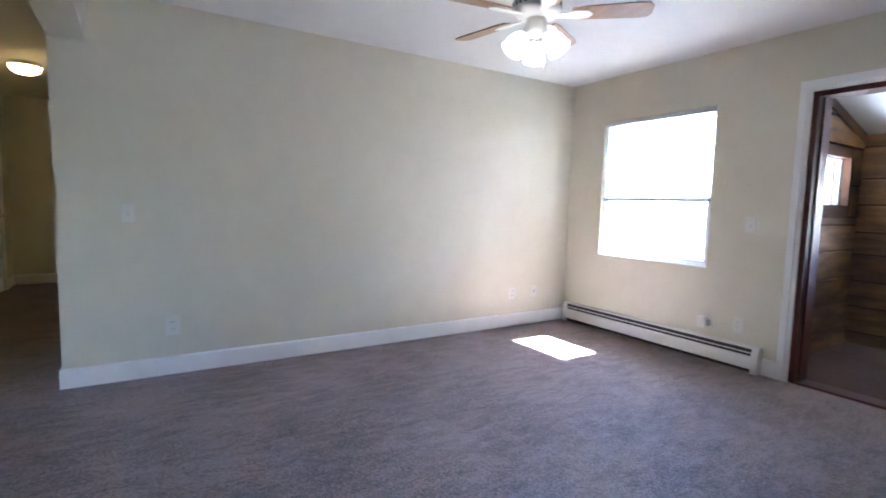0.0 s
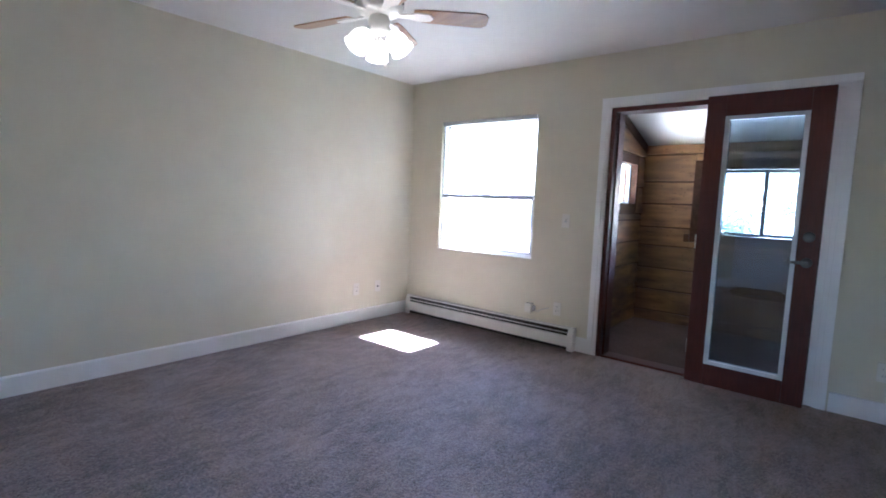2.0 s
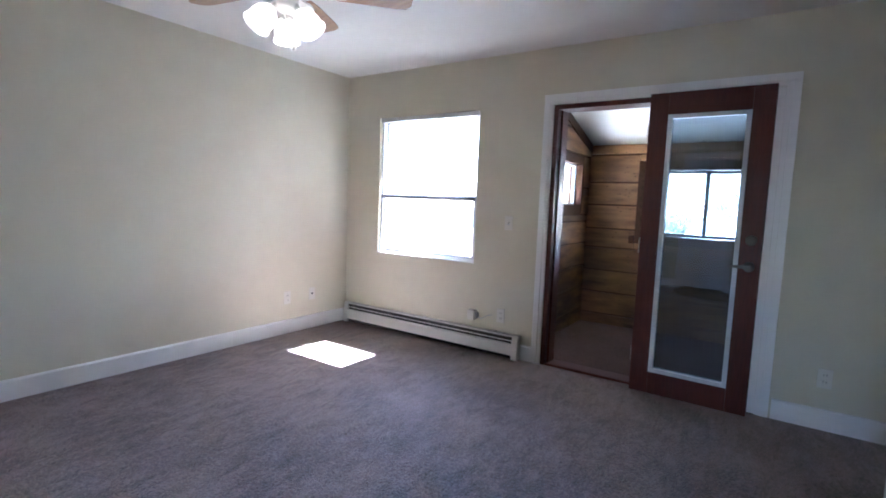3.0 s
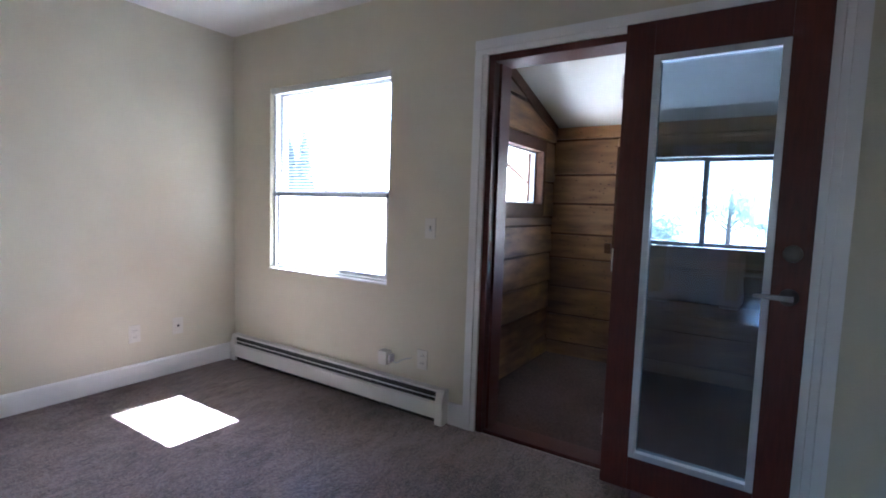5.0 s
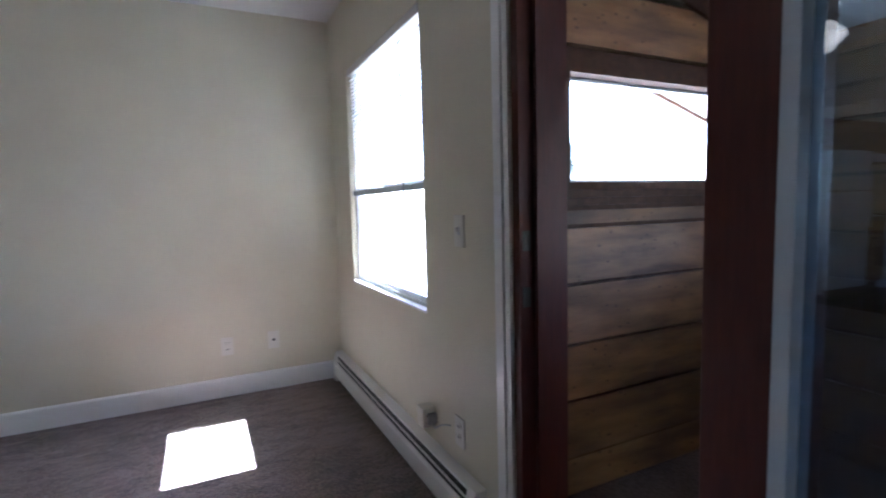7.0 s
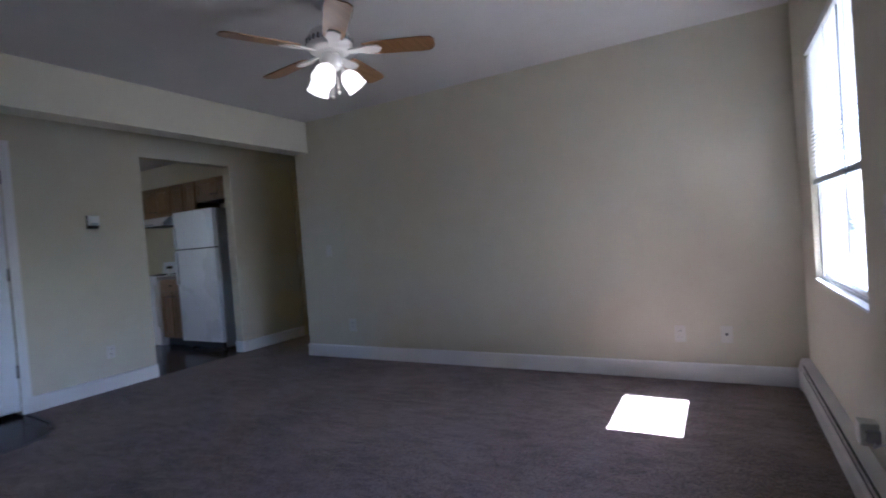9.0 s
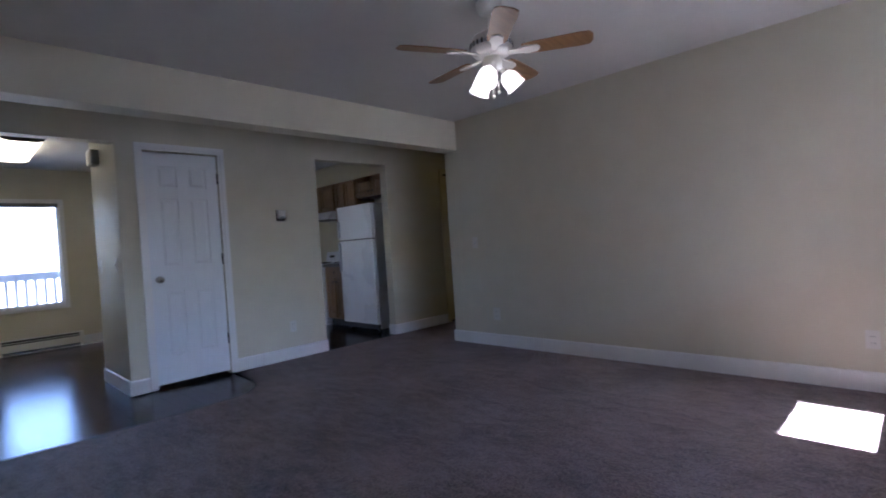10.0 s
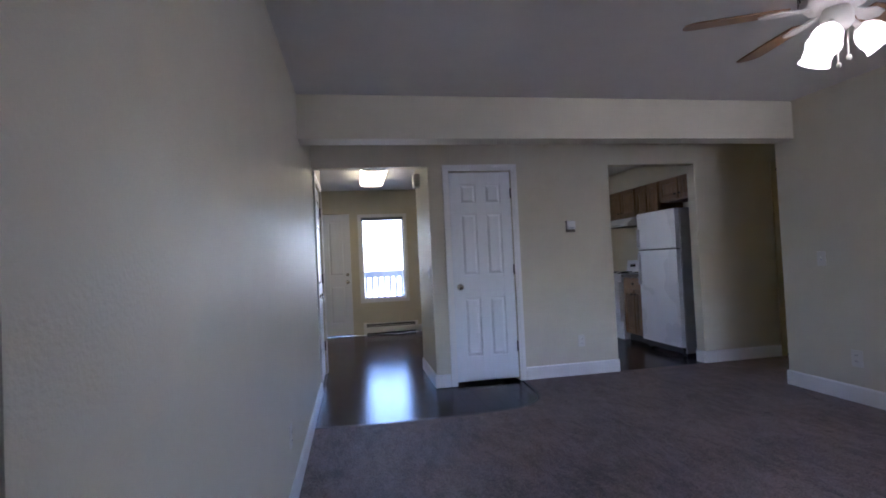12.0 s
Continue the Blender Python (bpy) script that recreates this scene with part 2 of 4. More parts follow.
def group_of(name, label, category, at=(0, 0, 0), group="", kind=""):
    ob = new(name)
    ob.location = at
    ob.empty_display_size = 0.1
    return tagged(ob, label, category, group, kind)


def structure(name, bm, material, label="", category="", bevel=0.0):
    return tagged(part(name, bm, material, bevel=bevel), label, category, kind="structure")


def wall(name, axis, face, back, a0, a1, z0, z1, holes, material, label):
    """A wall along x or y, between face and back, with holes (a0, a1, z0, z1)."""
    bm = bmesh.new()

    def put(p, q, r, s):
        if q - p > 1e-4 and s - r > 1e-4:
            box(bm, *((p, face, r, q, back, s) if axis == "x" else (face, p, r, back, q, s)))
    at = a0
    for h0, h1, b, t in sorted(holes):
        put(at, h0, z0, z1)
        put(h0, h1, z0, b)
        put(h0, h1, t, z1)
        at = h1
    put(at, a1, z0, z1)
    return structure(name, bm, material, label, "wall")


CH = 2.43
EAST, SOUTH, BACK = 4.052, -5.275, -9.30
WEND, ALC = -4.30, -1.145
WIN = (0.42, 1.515, 0.735, 2.015)
DOOR = (2.16, 3.60, 0.0, 2.008)
KITCHEN = (-0.12, 0.10, 0.0)
HALLEND = -4.65

# ---------------------------------------------------------------- the shell
wall("wall_north", "x", 0.0, 0.16, -0.12, 5.5, -0.3, CH, [WIN, (DOOR[0], DOOR[1], -0.02, DOOR[3])], WALL, "cream painted wall with a window and a porch door")
wall("wall_west", "y", 0.0, -0.12, WEND, 0.0, 0.0, CH, [], WALL, "long blank cream painted living room wall")
wall("wall_hall_north", "x", WEND, WEND + 0.12, HALLEND, -0.12, 0.0, CH, [], WALL, "cream painted hall wall")
wall("wall_south", "x", SOUTH, SOUTH - 0.12, -0.82, EAST + 0.12, 0.0, 2.72, [(0.06, 1.062, 0.0, 2.134), (2.127, 2.757, 0.0, 2.087), (2.96, EAST, 0.0, 2.136)], WALL,
     "cream painted wall with a closet door and two openings")
we = wall("wall_east", "y", EAST, EAST + 0.12, SOUTH, ALC, 0.0, CH, [], WALL, "cream satin painted wall ending at a corner")
for dy, z0, z1 in ((0.0, 0.30, 0.40), (0.012, 0.33, 0.41), (0.045, 0.36, 0.40)):
    part("scuff_mark", prism(bmesh.new(), [(-1.235 + dy, z0), (-1.232 + dy, z0), (-1.226 + dy, z1), (-1.228 + dy, z1)], EAST - 0.0006, EAST + 0.001, "x"), DARK, we, "thin dark scuff mark")
wall("wall_entry", "y", EAST, EAST + 0.12, -6.6, SOUTH - 0.12, 0.0, 2.72, [(-6.37, -5.47, 0.0, 2.07)], WALL, "cream painted wall with the entry door")
wall("wall_alcove_south", "x", ALC, ALC - 0.12, EAST + 0.12, 5.5, 0.0, CH, [], WALL, "cream painted alcove wall in shade")
wall("wall_alcove_east", "y", 5.38, 5.5, ALC, 0.0, 0.0, CH, [], WALL, "cream painted alcove end wall")
wall("wall_nook", "y", 2.96, 2.86, -6.2, SOUTH - 0.12, 0.0, 2.53, [], WALL, "cream painted short wall beside the closet")
wall("wall_closet_side", "y", 2.06, 1.96, -6.1, SOUTH - 0.12, 0.0, 2.53, [], WALL, "cream painted closet side wall")
wall("wall_closet_back", "x", -6.1, -6.2, 1.96, 2.86, 0.0, 2.53, [], WALL, "cream painted closet back wall")
wall("wall_back", "x", BACK, BACK - 0.14, -0.74, 5.2, 0.0, 2.53, [(2.80, 3.55, 0.605, 2.045), (3.74, 4.56, 0.0, 2.12)], WALL, "cream painted dining wall with a window and a back door")
wall("wall_dining_east", "y", 5.08, 5.2, BACK, -6.6, 0.0, 2.53, [], WALL, "cream painted dining wall")
wall("wall_dining_north", "x", -6.6, -6.48, EAST + 0.12, 5.2, 0.0, 2.53, [], WALL, "cream painted dining return wall")
wall("wall_kitchen_west", "y", -0.62, -0.74, BACK, SOUTH - 0.12, 0.0, 2.53, [], WALL, "cream painted kitchen wall behind the cabinets")
wall("wall_hall_south", "x", SOUTH, SOUTH - 0.12, HALLEND, -0.82, 0.0, 2.72, [(-3.20, -0.95, 0.0, 2.08), (-4.17, -3.41, 0.0, 2.05)], WALL, "cream painted hall wall with a closet opening")
wall("wall_hall_closet_back", "x", -5.95, -6.05, HALLEND - 0.12, -0.74, 0.0, CH, [], WALL, "cream painted closet back wall")
wall("wall_hall_end", "y", HALLEND, HALLEND - 0.12, -5.95, WEND + 0.12, 0.0, CH, [], WALL, "cream painted end wall of the hall")
for nm, c in (("ceiling", (-0.12, SOUTH, CH, 5.5, 0.16, CH + 0.15)), ("ceiling_hall", (HALLEND - 0.12, SOUTH, CH, -0.12, WEND + 0.12, CH + 0.15)), ("ceiling_closet", (HALLEND - 0.12, -6.05, CH, -0.74, SOUTH - 0.12, CH + 0.15)), ("ceiling_dining", (-0.74, BACK - 0.14, 2.52, 5.2, SOUTH - 0.12, 2.7))):
    structure(nm, box(bmesh.new(), *c), CEIL, "white textured ceiling", "ceiling")
structure("soffit_beam", box(bmesh.new(), 0.001, WEND + 0.002, 2.11, EAST - 0.001, -4.108, CH - 0.002), WALL, "cream painted dropped beam across the room", "beam", 0.006)
structure("subfloor", box(bmesh.new(), -6.2, BACK - 0.2, -0.3, 5.6, 0.0, -0.012), DARK, "bare floor below the coverings", "floor")
# carpet with a curved edge where the entry floor begins
edge = [(2.10, SOUTH), (2.11, -5.1), (2.13, -4.82), (2.19, -4.61), (2.31, -4.48), (2.46, -4.42), (2.8, -4.385), (3.45, -4.385), (EAST, -4.43)]
carpet = [(HALLEND, WEND), (0.0, WEND), (0.0, 0.0), (DOOR[0], 0.0), (DOOR[1], 0.0), (5.38, 0.0), (5.38, ALC), (EAST, ALC), (EAST, -4.43)] + edge[::-1][1:] + [(HALLEND, SOUTH)]
structure("carpet_floor", prism(bmesh.new(), carpet, -0.011, 0.0), CARPET, "brown grey cut pile carpet with worn traffic marks", "carpet")
bm = bmesh.new()
for (ax, ay), (bx, by) in zip(edge, edge[1:]):
    d = Vector((bx - ax, by - ay, 0)).normalized()
    s = Vector((-d.y, d.x, 0)) * 0.009
    f = [bm.verts.new((*(Vector((px, py, 0)) + k * s).xy, z)) for z in (0.0, 0.004) for px, py, k in ((ax, ay, -1), (bx, by, -1), (bx, by, 1), (ax, ay, 1))]
    for q in ((0, 1, 2, 3), (4, 5, 6, 7), (0, 1, 5, 4), (1, 2, 6, 5), (2, 3, 7, 6), (3, 0, 4, 7)):
        bm.faces.new([f[i] for i in q])
structure("floor_edge_strip", bm, AGED, "thin dull metal strip between carpet and vinyl", "trim")

# baseboards: an upright board with an eased top edge
def baseboard(x0, y0, x1, y1, side, h=0.125, d=0.014):
    """Along the line from (x0, y0) to (x1, y1), standing out to side (+1: left of the way)."""
    w = Vector((x1 - x0, y1 - y0, 0))
    n = Vector((-w.y, w.x, 0)).normalized() * d * side
    o = Vector((x0, y0, 0))
    bm = bmesh.new()
    pro = [(0, 0.0), (1, 0.0), (1, h - 0.012), (0.65, h - 0.004), (0.3, h), (0, h)]
    rows = [[bm.verts.new(o + w * k + n * u + Vector((0, 0, v))) for u, v in pro] for k in (0, 1)]
    bm.faces.new(rows[0]), bm.faces.new(rows[1])
    for i in range(len(pro)):
        j = (i + 1) % len(pro)
        bm.faces.new((rows[0][i], rows[0][j], rows[1][j], rows[1][i]))
    return structure("baseboard", bm, TRIM, "white painted baseboard along the wall", "baseboard")


for b in ((0.0, WEND, 0.0, 0.0, -1), (HALLEND, WEND, 0.014, WEND, -1), (1.99, 0, 2.085, 0, -1), (3.685, 0, 5.38, 0, -1), (EAST, -5.4, EAST, ALC + 0.014, 1), (EAST - 0.014, ALC, 5.38, ALC, 1),
          (-0.88, SOUTH, 0.06, SOUTH, 1), (1.062, SOUTH, 2.06, SOUTH, 1), (2.824, SOUTH, 2.974, SOUTH, 1), (2.96, SOUTH, 2.96, -6.2, 1), (0.06, SOUTH - 0.12, 0.06, SOUTH, -1), (1.062, SOUTH - 0.12, 1.062, SOUTH, 1),
          (HALLEND, SOUTH, HALLEND, WEND, -1), (2.2, BACK, 2.61, BACK, 1), (HALLEND, SOUTH, -4.24, SOUTH, 1)):
    baseboard(*b)


def casing(name, axis, at, out, a0, a1, top, w=0.062, d=0.018, material=TRIM, label="white painted door casing", bottom=0.0):
    """Trim round an opening a0..a1 in the plane axis = at, standing out towards out."""
    th = group_of(name, label, "door trim", kind="structure")
    for nm, p, q, r, s in (("side_trim", a0 - w, a0, bottom, top), ("side_trim", a1, a1 + w, bottom, top), ("head_trim", a0 - w, a1 + w, top, top + w)):
        bm = bmesh.new()
        for k0, k1, dd in ((0.0, 0.62, d), (0.62, 1.0, d * 0.6)):
            if nm == "head_trim":
                z0, z1 = (r + (s - r) * (1 - k1), r + (s - r) * (1 - k0))
                c = (p, z0, q, z1)
            else:
                lo, hi = ((p + (q - p) * k0, p + (q - p) * k1) if q <= a0 + 1e-6 else (q - (q - p) * k1, q - (q - p) * k0))
                c = (lo, r, hi, s)
            box(bm, *((c[0], at, c[1], c[2], at + out * dd, c[3]) if axis == "y" else (at, c[0], c[1], at + out * dd, c[2], c[3])))
        part(nm, bm, material, th, bevel=0.002)
    return th


casing("porch_door_casing", "y", 0.0, -1, DOOR[0], DOOR[1], DOOR[3], w=0.074)
casing("closet_door_casing", "y", SOUTH, 1, 2.127, 2.757, 2.087)
casing("entry_door_casing", "x", EAST, -1, -6.37, -5.47, 2.07)
casing("back_door_casing", "y", BACK, 1, 3.74, 4.56, 2.12, material=WALL, label="cream painted door casing")
casing("hall_closet_casing", "y", SOUTH, 1, -3.20, -0.95, 2.08, material=CLOSET, label="cream painted closet casing")
casing("hall_door_casing", "y", SOUTH, 1, -4.17, -3.41, 2.05)


# ---------------------------------------------------------------- doors
def panel_door(name, w, h, rows, label, material=DOORWHITE, t=0.035, knob_left=True, hinges=True, knob=True, deadbolt=False):
    """A leaf in the plane y = 0, front to -y ... its left edge at x = 0; rows of two raised panels (z0, z1)."""
    th = group_of(name, label, "door", kind="structure")
    st, mid = 0.105, 0.095
    px = ((st, (w - mid) / 2), ((w + mid) / 2, w - st))
    bm = bmesh.new()
    xs = [0, px[0][0], px[0][1], px[1][0], px[1][1], w]
    box(bm, 0, 0, 0, st, t, h), box(bm, w - st, 0, 0, w, t, h), box(bm, px[0][1], 0, 0, px[1][0], t, h)
    zs = [0.0] + [v for r in rows for v in r] + [h]
    for a, b in zip(zs[::2], zs[1::2]):
        for p, q in px:
            box(bm, p, 0, a, q, t, b)
    part("leaf", bm, material, th, bevel=0.0015)
    for a, b in rows:
        for p, q in px:
            bm = bmesh.new()
            vs = []
            for inset, y in ((0.0, 0.012), (0.012, 0.013), (0.034, 0.004)):
                vs.append([bm.verts.new((x, y, z)) for x, z in ((p + inset, a + inset), (q - inset, a + inset), (q - inset, b - inset), (p + inset, b - inset))])
            for u, v in zip(vs, vs[1:]):
                for i in range(4):
                    bm.faces.new((u[i], u[(i + 1) % 4], v[(i + 1) % 4], v[i]))
            bm.faces.new(vs[-1])
            back = [bm.verts.new((x, 0.024, z)) for x, z in ((p, a), (q, a), (q, b), (p, b))]
            bm.faces.new(back)
            for i in range(4):
                bm.faces.new((vs[0][i], vs[0][(i + 1) % 4], back[(i + 1) % 4], back[i]))
            part("panel", bm, material, th)
    kx, hx = (0.065, w) if knob_left else (w - 0.065, 0.0)
    if knob:
        turn = Matrix.Translation((kx, 0, 0.92)) @ Matrix.Rotation(radians(90), 4, 'X')
        part("knob", ring(bmesh.new(), [(0.031, 0), (0.031, 0.006), (0.012, 0.009), (0.011, 0.026), (0.022, 0.032), (0.028, 0.044), (0.025, 0.056), (0.012, 0.062)], turn, 20), CHROME, th, "brushed metal knob", smooth=True)
    if deadbolt:
        turn = Matrix.Translation((kx, 0, 1.05)) @ Matrix.Rotation(radians(90), 4, 'X')
        part("deadbolt", ring(bmesh.new(), [(0.03, 0), (0.03, 0.012), (0.016, 0.018), (0.014, 0.03)], turn, 20), CHROME, th, "brushed metal deadbolt", smooth=True)
    if hinges:
        for z in (0.31, 1.07, 1.83):
            part("hinge", ring(bmesh.new(), [(0.009, z - 0.05), (0.009, z + 0.05)], Matrix.Translation((hx, -0.008, 0)), 10), BRONZE, th, "dark metal hinge barrel")
    return th


def door_stop(axis, at, a0, a1, top):
    """A rebate strip behind a closed leaf."""
    th = group_of("door_jamb", "white painted door jamb", "door frame", kind="structure")
    for p, q, r, t_ in ((a0 - 0.005, a0 + 0.03, 0.0, top), (a1 - 0.03, a1 + 0.005, 0.0, top), (a0 + 0.03, a1 - 0.03, top - 0.03, top + 0.005)):
        boxpart("jamb", (p, at, r, q, at + 0.03, t_) if axis == "y" else (at, p, r, at + 0.03, q, t_), TRIM, th, "", 0.0)
    boxpart("sill", (a0, at, 0.0, a1, at + 0.03, 0.016) if axis == "y" else (at, a0, 0.0, at + 0.03, a1, 0.016), BRONZE, th, "dark door sill", 0.0)


door_stop("y", BACK - 0.08, 3.74, 4.56, 2.12)
door_stop("x", EAST + 0.05, -6.37, -5.47, 2.07)
SIX = [(0.235, 0.81), (1.03, 1.635), (1.735, 1.925)]
# fronts face +y when turned half round about z
d = panel_door("closet_door", 0.620, 2.045, SIX, "white painted six panel closet door, closed")
d.matrix_world = Matrix.Translation((2.752, SOUTH - 0.012, 0.032)) @ Matrix.Rotation(radians(180), 4, 'Z')
d = panel_door("entry_door", 0.89, 2.05, SIX, "white painted six panel entry door with a lock", deadbolt=True)
d.matrix_world = Matrix.Translation((EAST + 0.012, -5.475, 0.008)) @ Matrix.Rotation(radians(-90), 4, 'Z')
d = panel_door("back_door", 0.81, 2.10, [(0.22, 0.86), (1.04, 1.98)], "cream painted back door with knob and deadbolt", knob_left=False, deadbolt=True)
d.matrix_world = Matrix.Translation((4.555, BACK - 0.012, 0.01)) @ Matrix.Rotation(radians(180), 4, 'Z')
d = panel_door("hall_door", 0.76, 2.03, SIX, "white painted panel door in the hall", knob_left=False)
d.matrix_world = Matrix.Translation((-3.41, SOUTH - 0.012, 0.01)) @ Matrix.Rotation(radians(180), 4, 'Z')
for i in range(4):
    x1 = -0.955 - i * 0.5615
    cd = group_of("closet_bifold_panel", "cream painted flush folding closet door", "closet door", group="hall closet doors")
    boxpart("leaf", (x1 - 0.556, SOUTH - 0.045, 0.02, x1, SOUTH - 0.015, 2.05), CLOSET, cd)
    part("knob", ring(bmesh.new(), [(0.008, 0), (0.008, 0.012), (0.016, 0.018), (0.014, 0.028)], Matrix.Translation((x1 - (0.49 if i % 2 == 0 else 0.07), SOUTH - 0.015, 0.95)) @ Matrix.Rotation(radians(-90), 4, 'X'), 14), CHROME, cd, "small metal knob", smooth=True)
structure("closet_track", box(bmesh.new(), -3.20, SOUTH - 0.045, 2.05, -0.95, SOUTH - 0.01, 2.08), BRONZE, "dark closet door track", "trim")

# ---------------------------------------------------------------- porch door: frame, fixed light and open leaf
frame_t = group_of("porch_door_frame", "dark red brown stained wooden porch door frame", "door frame", kind="structure")
X0, X1, ZT = DOOR[0], DOOR[1], DOOR[3]
MID = 2.875
boxpart("jamb", (X0, 0.002, 0.0, X0 + 0.035, 0.17, ZT), REDWOOD, frame_t)
boxpart("jamb", (X1 - 0.055, 0.002, 0.0, X1, 0.17, ZT), TRIM, frame_t, "white painted jamb")
boxpart("stop", (X0 + 0.035, 0.055, 0.0, X0 + 0.05, 0.17, ZT - 0.035), REDWOOD, frame_t)
boxpart("head", (X0 + 0.035, 0.002, ZT - 0.035, X1 - 0.055, 0.17, ZT), REDWOOD, frame_t)
boxpart("mullion", (MID, 0.004, 0.0, MID + 0.04, 0.165, ZT - 0.035), REDWOOD, frame_t)
boxpart("threshold", (X0, 0.03, -0.012, X1, 0.17, 0.008), REDWOOD, frame_t, "dark stained threshold")
for z in (1.08, 0.91):
    boxpart("strike_plate", (X0 + 0.033, 0.012, z - 0.03, X0 + 0.038, 0.04, z + 0.03), BRONZE, frame_t, "dark strike plate", 0.0)


def glazed_leaf(name, w, h, t, label, stile=0.116, top=0.14, foot=0.15, hardware=False, kind=""):
    """A leaf with one tall pane; its front lies at y = 0, its left edge at x = 0."""
    th = group_of(name, label, "glass door", kind=kind)
    for nm, c in (("stile", (0, 0, 0, stile, t, h)), ("stile", (w - stile, 0, 0, w, t, h)), ("top_rail", (stile, 0, h - top, w - stile, t, h)), ("bottom_rail", (stile, 0, 0, w - stile, t, foot))):
        boxpart(nm, c, REDWOOD, th, bevel=0.004)
    b = 0.026
    for nm, c in (("glazing_bead", (stile, -0.006, foot, stile + b, t + 0.006, h - top)), ("glazing_bead", (w - stile - b, -0.006, foot, w - stile, t + 0.006, h - top)),
                  ("glazing_bead", (stile + b, -0.006, foot, w - stile - b, t + 0.006, foot + b)), ("glazing_bead", (stile + b, -0.006, h - top - b, w - stile - b, t + 0.006, h - top))):
        boxpart(nm, c, GREYFRAME, th, "pale grey glazing bead", 0.003)
    g = boxpart("pane", (stile + b, t * 0.5 - 0.002, foot + b, w - stile - b, t * 0.5 + 0.002, h - top - b), DOORPANE, th, "clear glass pane", 0.0)
    g.visible_shadow = False
    if hardware:
        x = w - stile * 0.5
        tb = Matrix.Translation((x, 0, 1.08)) @ Matrix.Rotation(radians(90), 4, 'X')
        part("deadbolt", ring(bmesh.new(), [(0.031, 0), (0.031, 0.01), (0.024, 0.016), (0.012, 0.019)], tb, 24), AGED, th, "satin nickel deadbolt", smooth=True)
        tb = Matrix.Translation((x, 0, 0.92)) @ Matrix.Rotation(radians(90), 4, 'X')
        lv = part("lever_handle", ring(bmesh.new(), [(0.031, 0), (0.031, 0.008), (0.012, 0.012), (0.011, 0.05)], tb, 24), AGED, th, "satin nickel lever handle", smooth=True)
        bm = prism(bmesh.new(), [(x + 0.014, 0.910), (x + 0.014, 0.932), (x - 0.05, 0.930), (x - 0.105, 0.928), (x - 0.113, 0.920), (x - 0.105, 0.914), (x - 0.05, 0.912)], -0.058, -0.044, "y")
        part("lever_arm", bm, AGED, lv, bevel=0.003)
    return th


lf = glazed_leaf("porch_door", 0.694, 1.992, 0.045, "dark red brown stained glass door folded open across half the doorway", hardware=True)
lf.matrix_world = Matrix.Translation((2.867, -0.108, 0.012)) @ Matrix.Rotation(radians(-1.3), 4, 'Z')
for z in (0.25, 1.0, 1.75):
    part("hinge", ring(bmesh.new(), [(0.008, z - 0.05), (0.008, z + 0.05)], Matrix.Translation((-0.006, 0.03, 0)), 10), CHROME, lf, "metal hinge")
boxpart("hinge_side_block", (-0.002, 0.0455, 0.02, 0.022, 0.108, 1.94), REDWOOD, lf)

# ---------------------------------------------------------------- living room window
wx0, wx1, wz0, wz1 = WIN
win = group_of("window_1", "white vinyl single hung window in a plain reveal", "window", kind="structure")


def rect_frame(name, parent, x0, x1, z0, z1, y0, y1, w, material, label="", axis="y", bevel=0.003):
    for c in ((x0, z0, x0 + w, z1), (x1 - w, z0, x1, z1), (x0 + w, z0, x1 - w, z0 + w), (x0 + w, z1 - w, x1 - w, z1)):
        boxpart(name, (c[0], y0, c[1], c[2], y1, c[3]) if axis == "y" else (y0, c[0], c[1], y1, c[2], c[3]), material, parent, label, bevel)


rect_frame("window_frame", win, wx0, wx1, wz0, wz1, 0.032, 0.105, 0.024, VINYLFRAME)
rect_frame("lower_sash", win, wx0 + 0.026, wx1 - 0.026, wz0 + 0.026, 1.305, 0.040, 0.066, 0.026, VINYLFRAME)
rect_frame("upper_sash", win, wx0 + 0.026, wx1 - 0.026, 1.275, wz1 - 0.026, 0.07, 0.096, 0.026, VINYLFRAME)
for z0, z1, y in ((wz0 + 0.052, 1.279, 0.053), (1.301, wz1 - 0.052, 0.083)):
    g = boxpart("pane", (wx0 + 0.052, y - 0.002, z0, wx1 - 0.052, y + 0.002, z1), PANE, win, "clear glass pane", 0.0)
    g.visible_shadow = False
boxpart("sash_lock", (0.93, 0.034, 1.305, 1.01, 0.066, 1.32), VINYLFRAME, win)
boxpart("window_sill", (wx0 + 0.002, -0.006, wz0 + 0.0005, wx1 - 0.002, 0.031, wz0 + 0.012), VINYLFRAME, win)

blind = group_of("window_blind", "white slatted blind lowered over the upper sash, slats open", "window blind")
boxpart("head_rail", (wx0 + 0.012, 0.001, wz1 - 0.042, wx1 - 0.012, 0.031, wz1 - 0.002), BLIND, blind)
boxpart("bottom_rail", (wx0 + 0.02, 0.008, 1.262, wx1 - 0.02, 0.031, 1.29), GREYFRAME, blind, "grey bottom rail")
sm = bmesh.new()
box(sm, -0.525, -0.0125, -0.0006, 0.525, 0.0125, 0.0006)
finish(sm)
slat_mesh = bpy.data.meshes.new("slat")
sm.to_mesh(slat_mesh)
slat_mesh.materials.append(BLIND)
for i in range(32):
    o = new("slat", slat_mesh)
    o.parent = blind
    o.matrix_world = Matrix.Translation((0.967, 0.018, 1.305 + i * 0.0207)) @ Matrix.Rotation(radians(random.uniform(13, 17)), 4, 'X')
for x in (0.57, 0.967, 1.365):
    boxpart("ladder_cord", (x - 0.001, 0.003, 1.28, x + 0.001, 0.005, 1.96), BLIND, blind, "", 0.0)
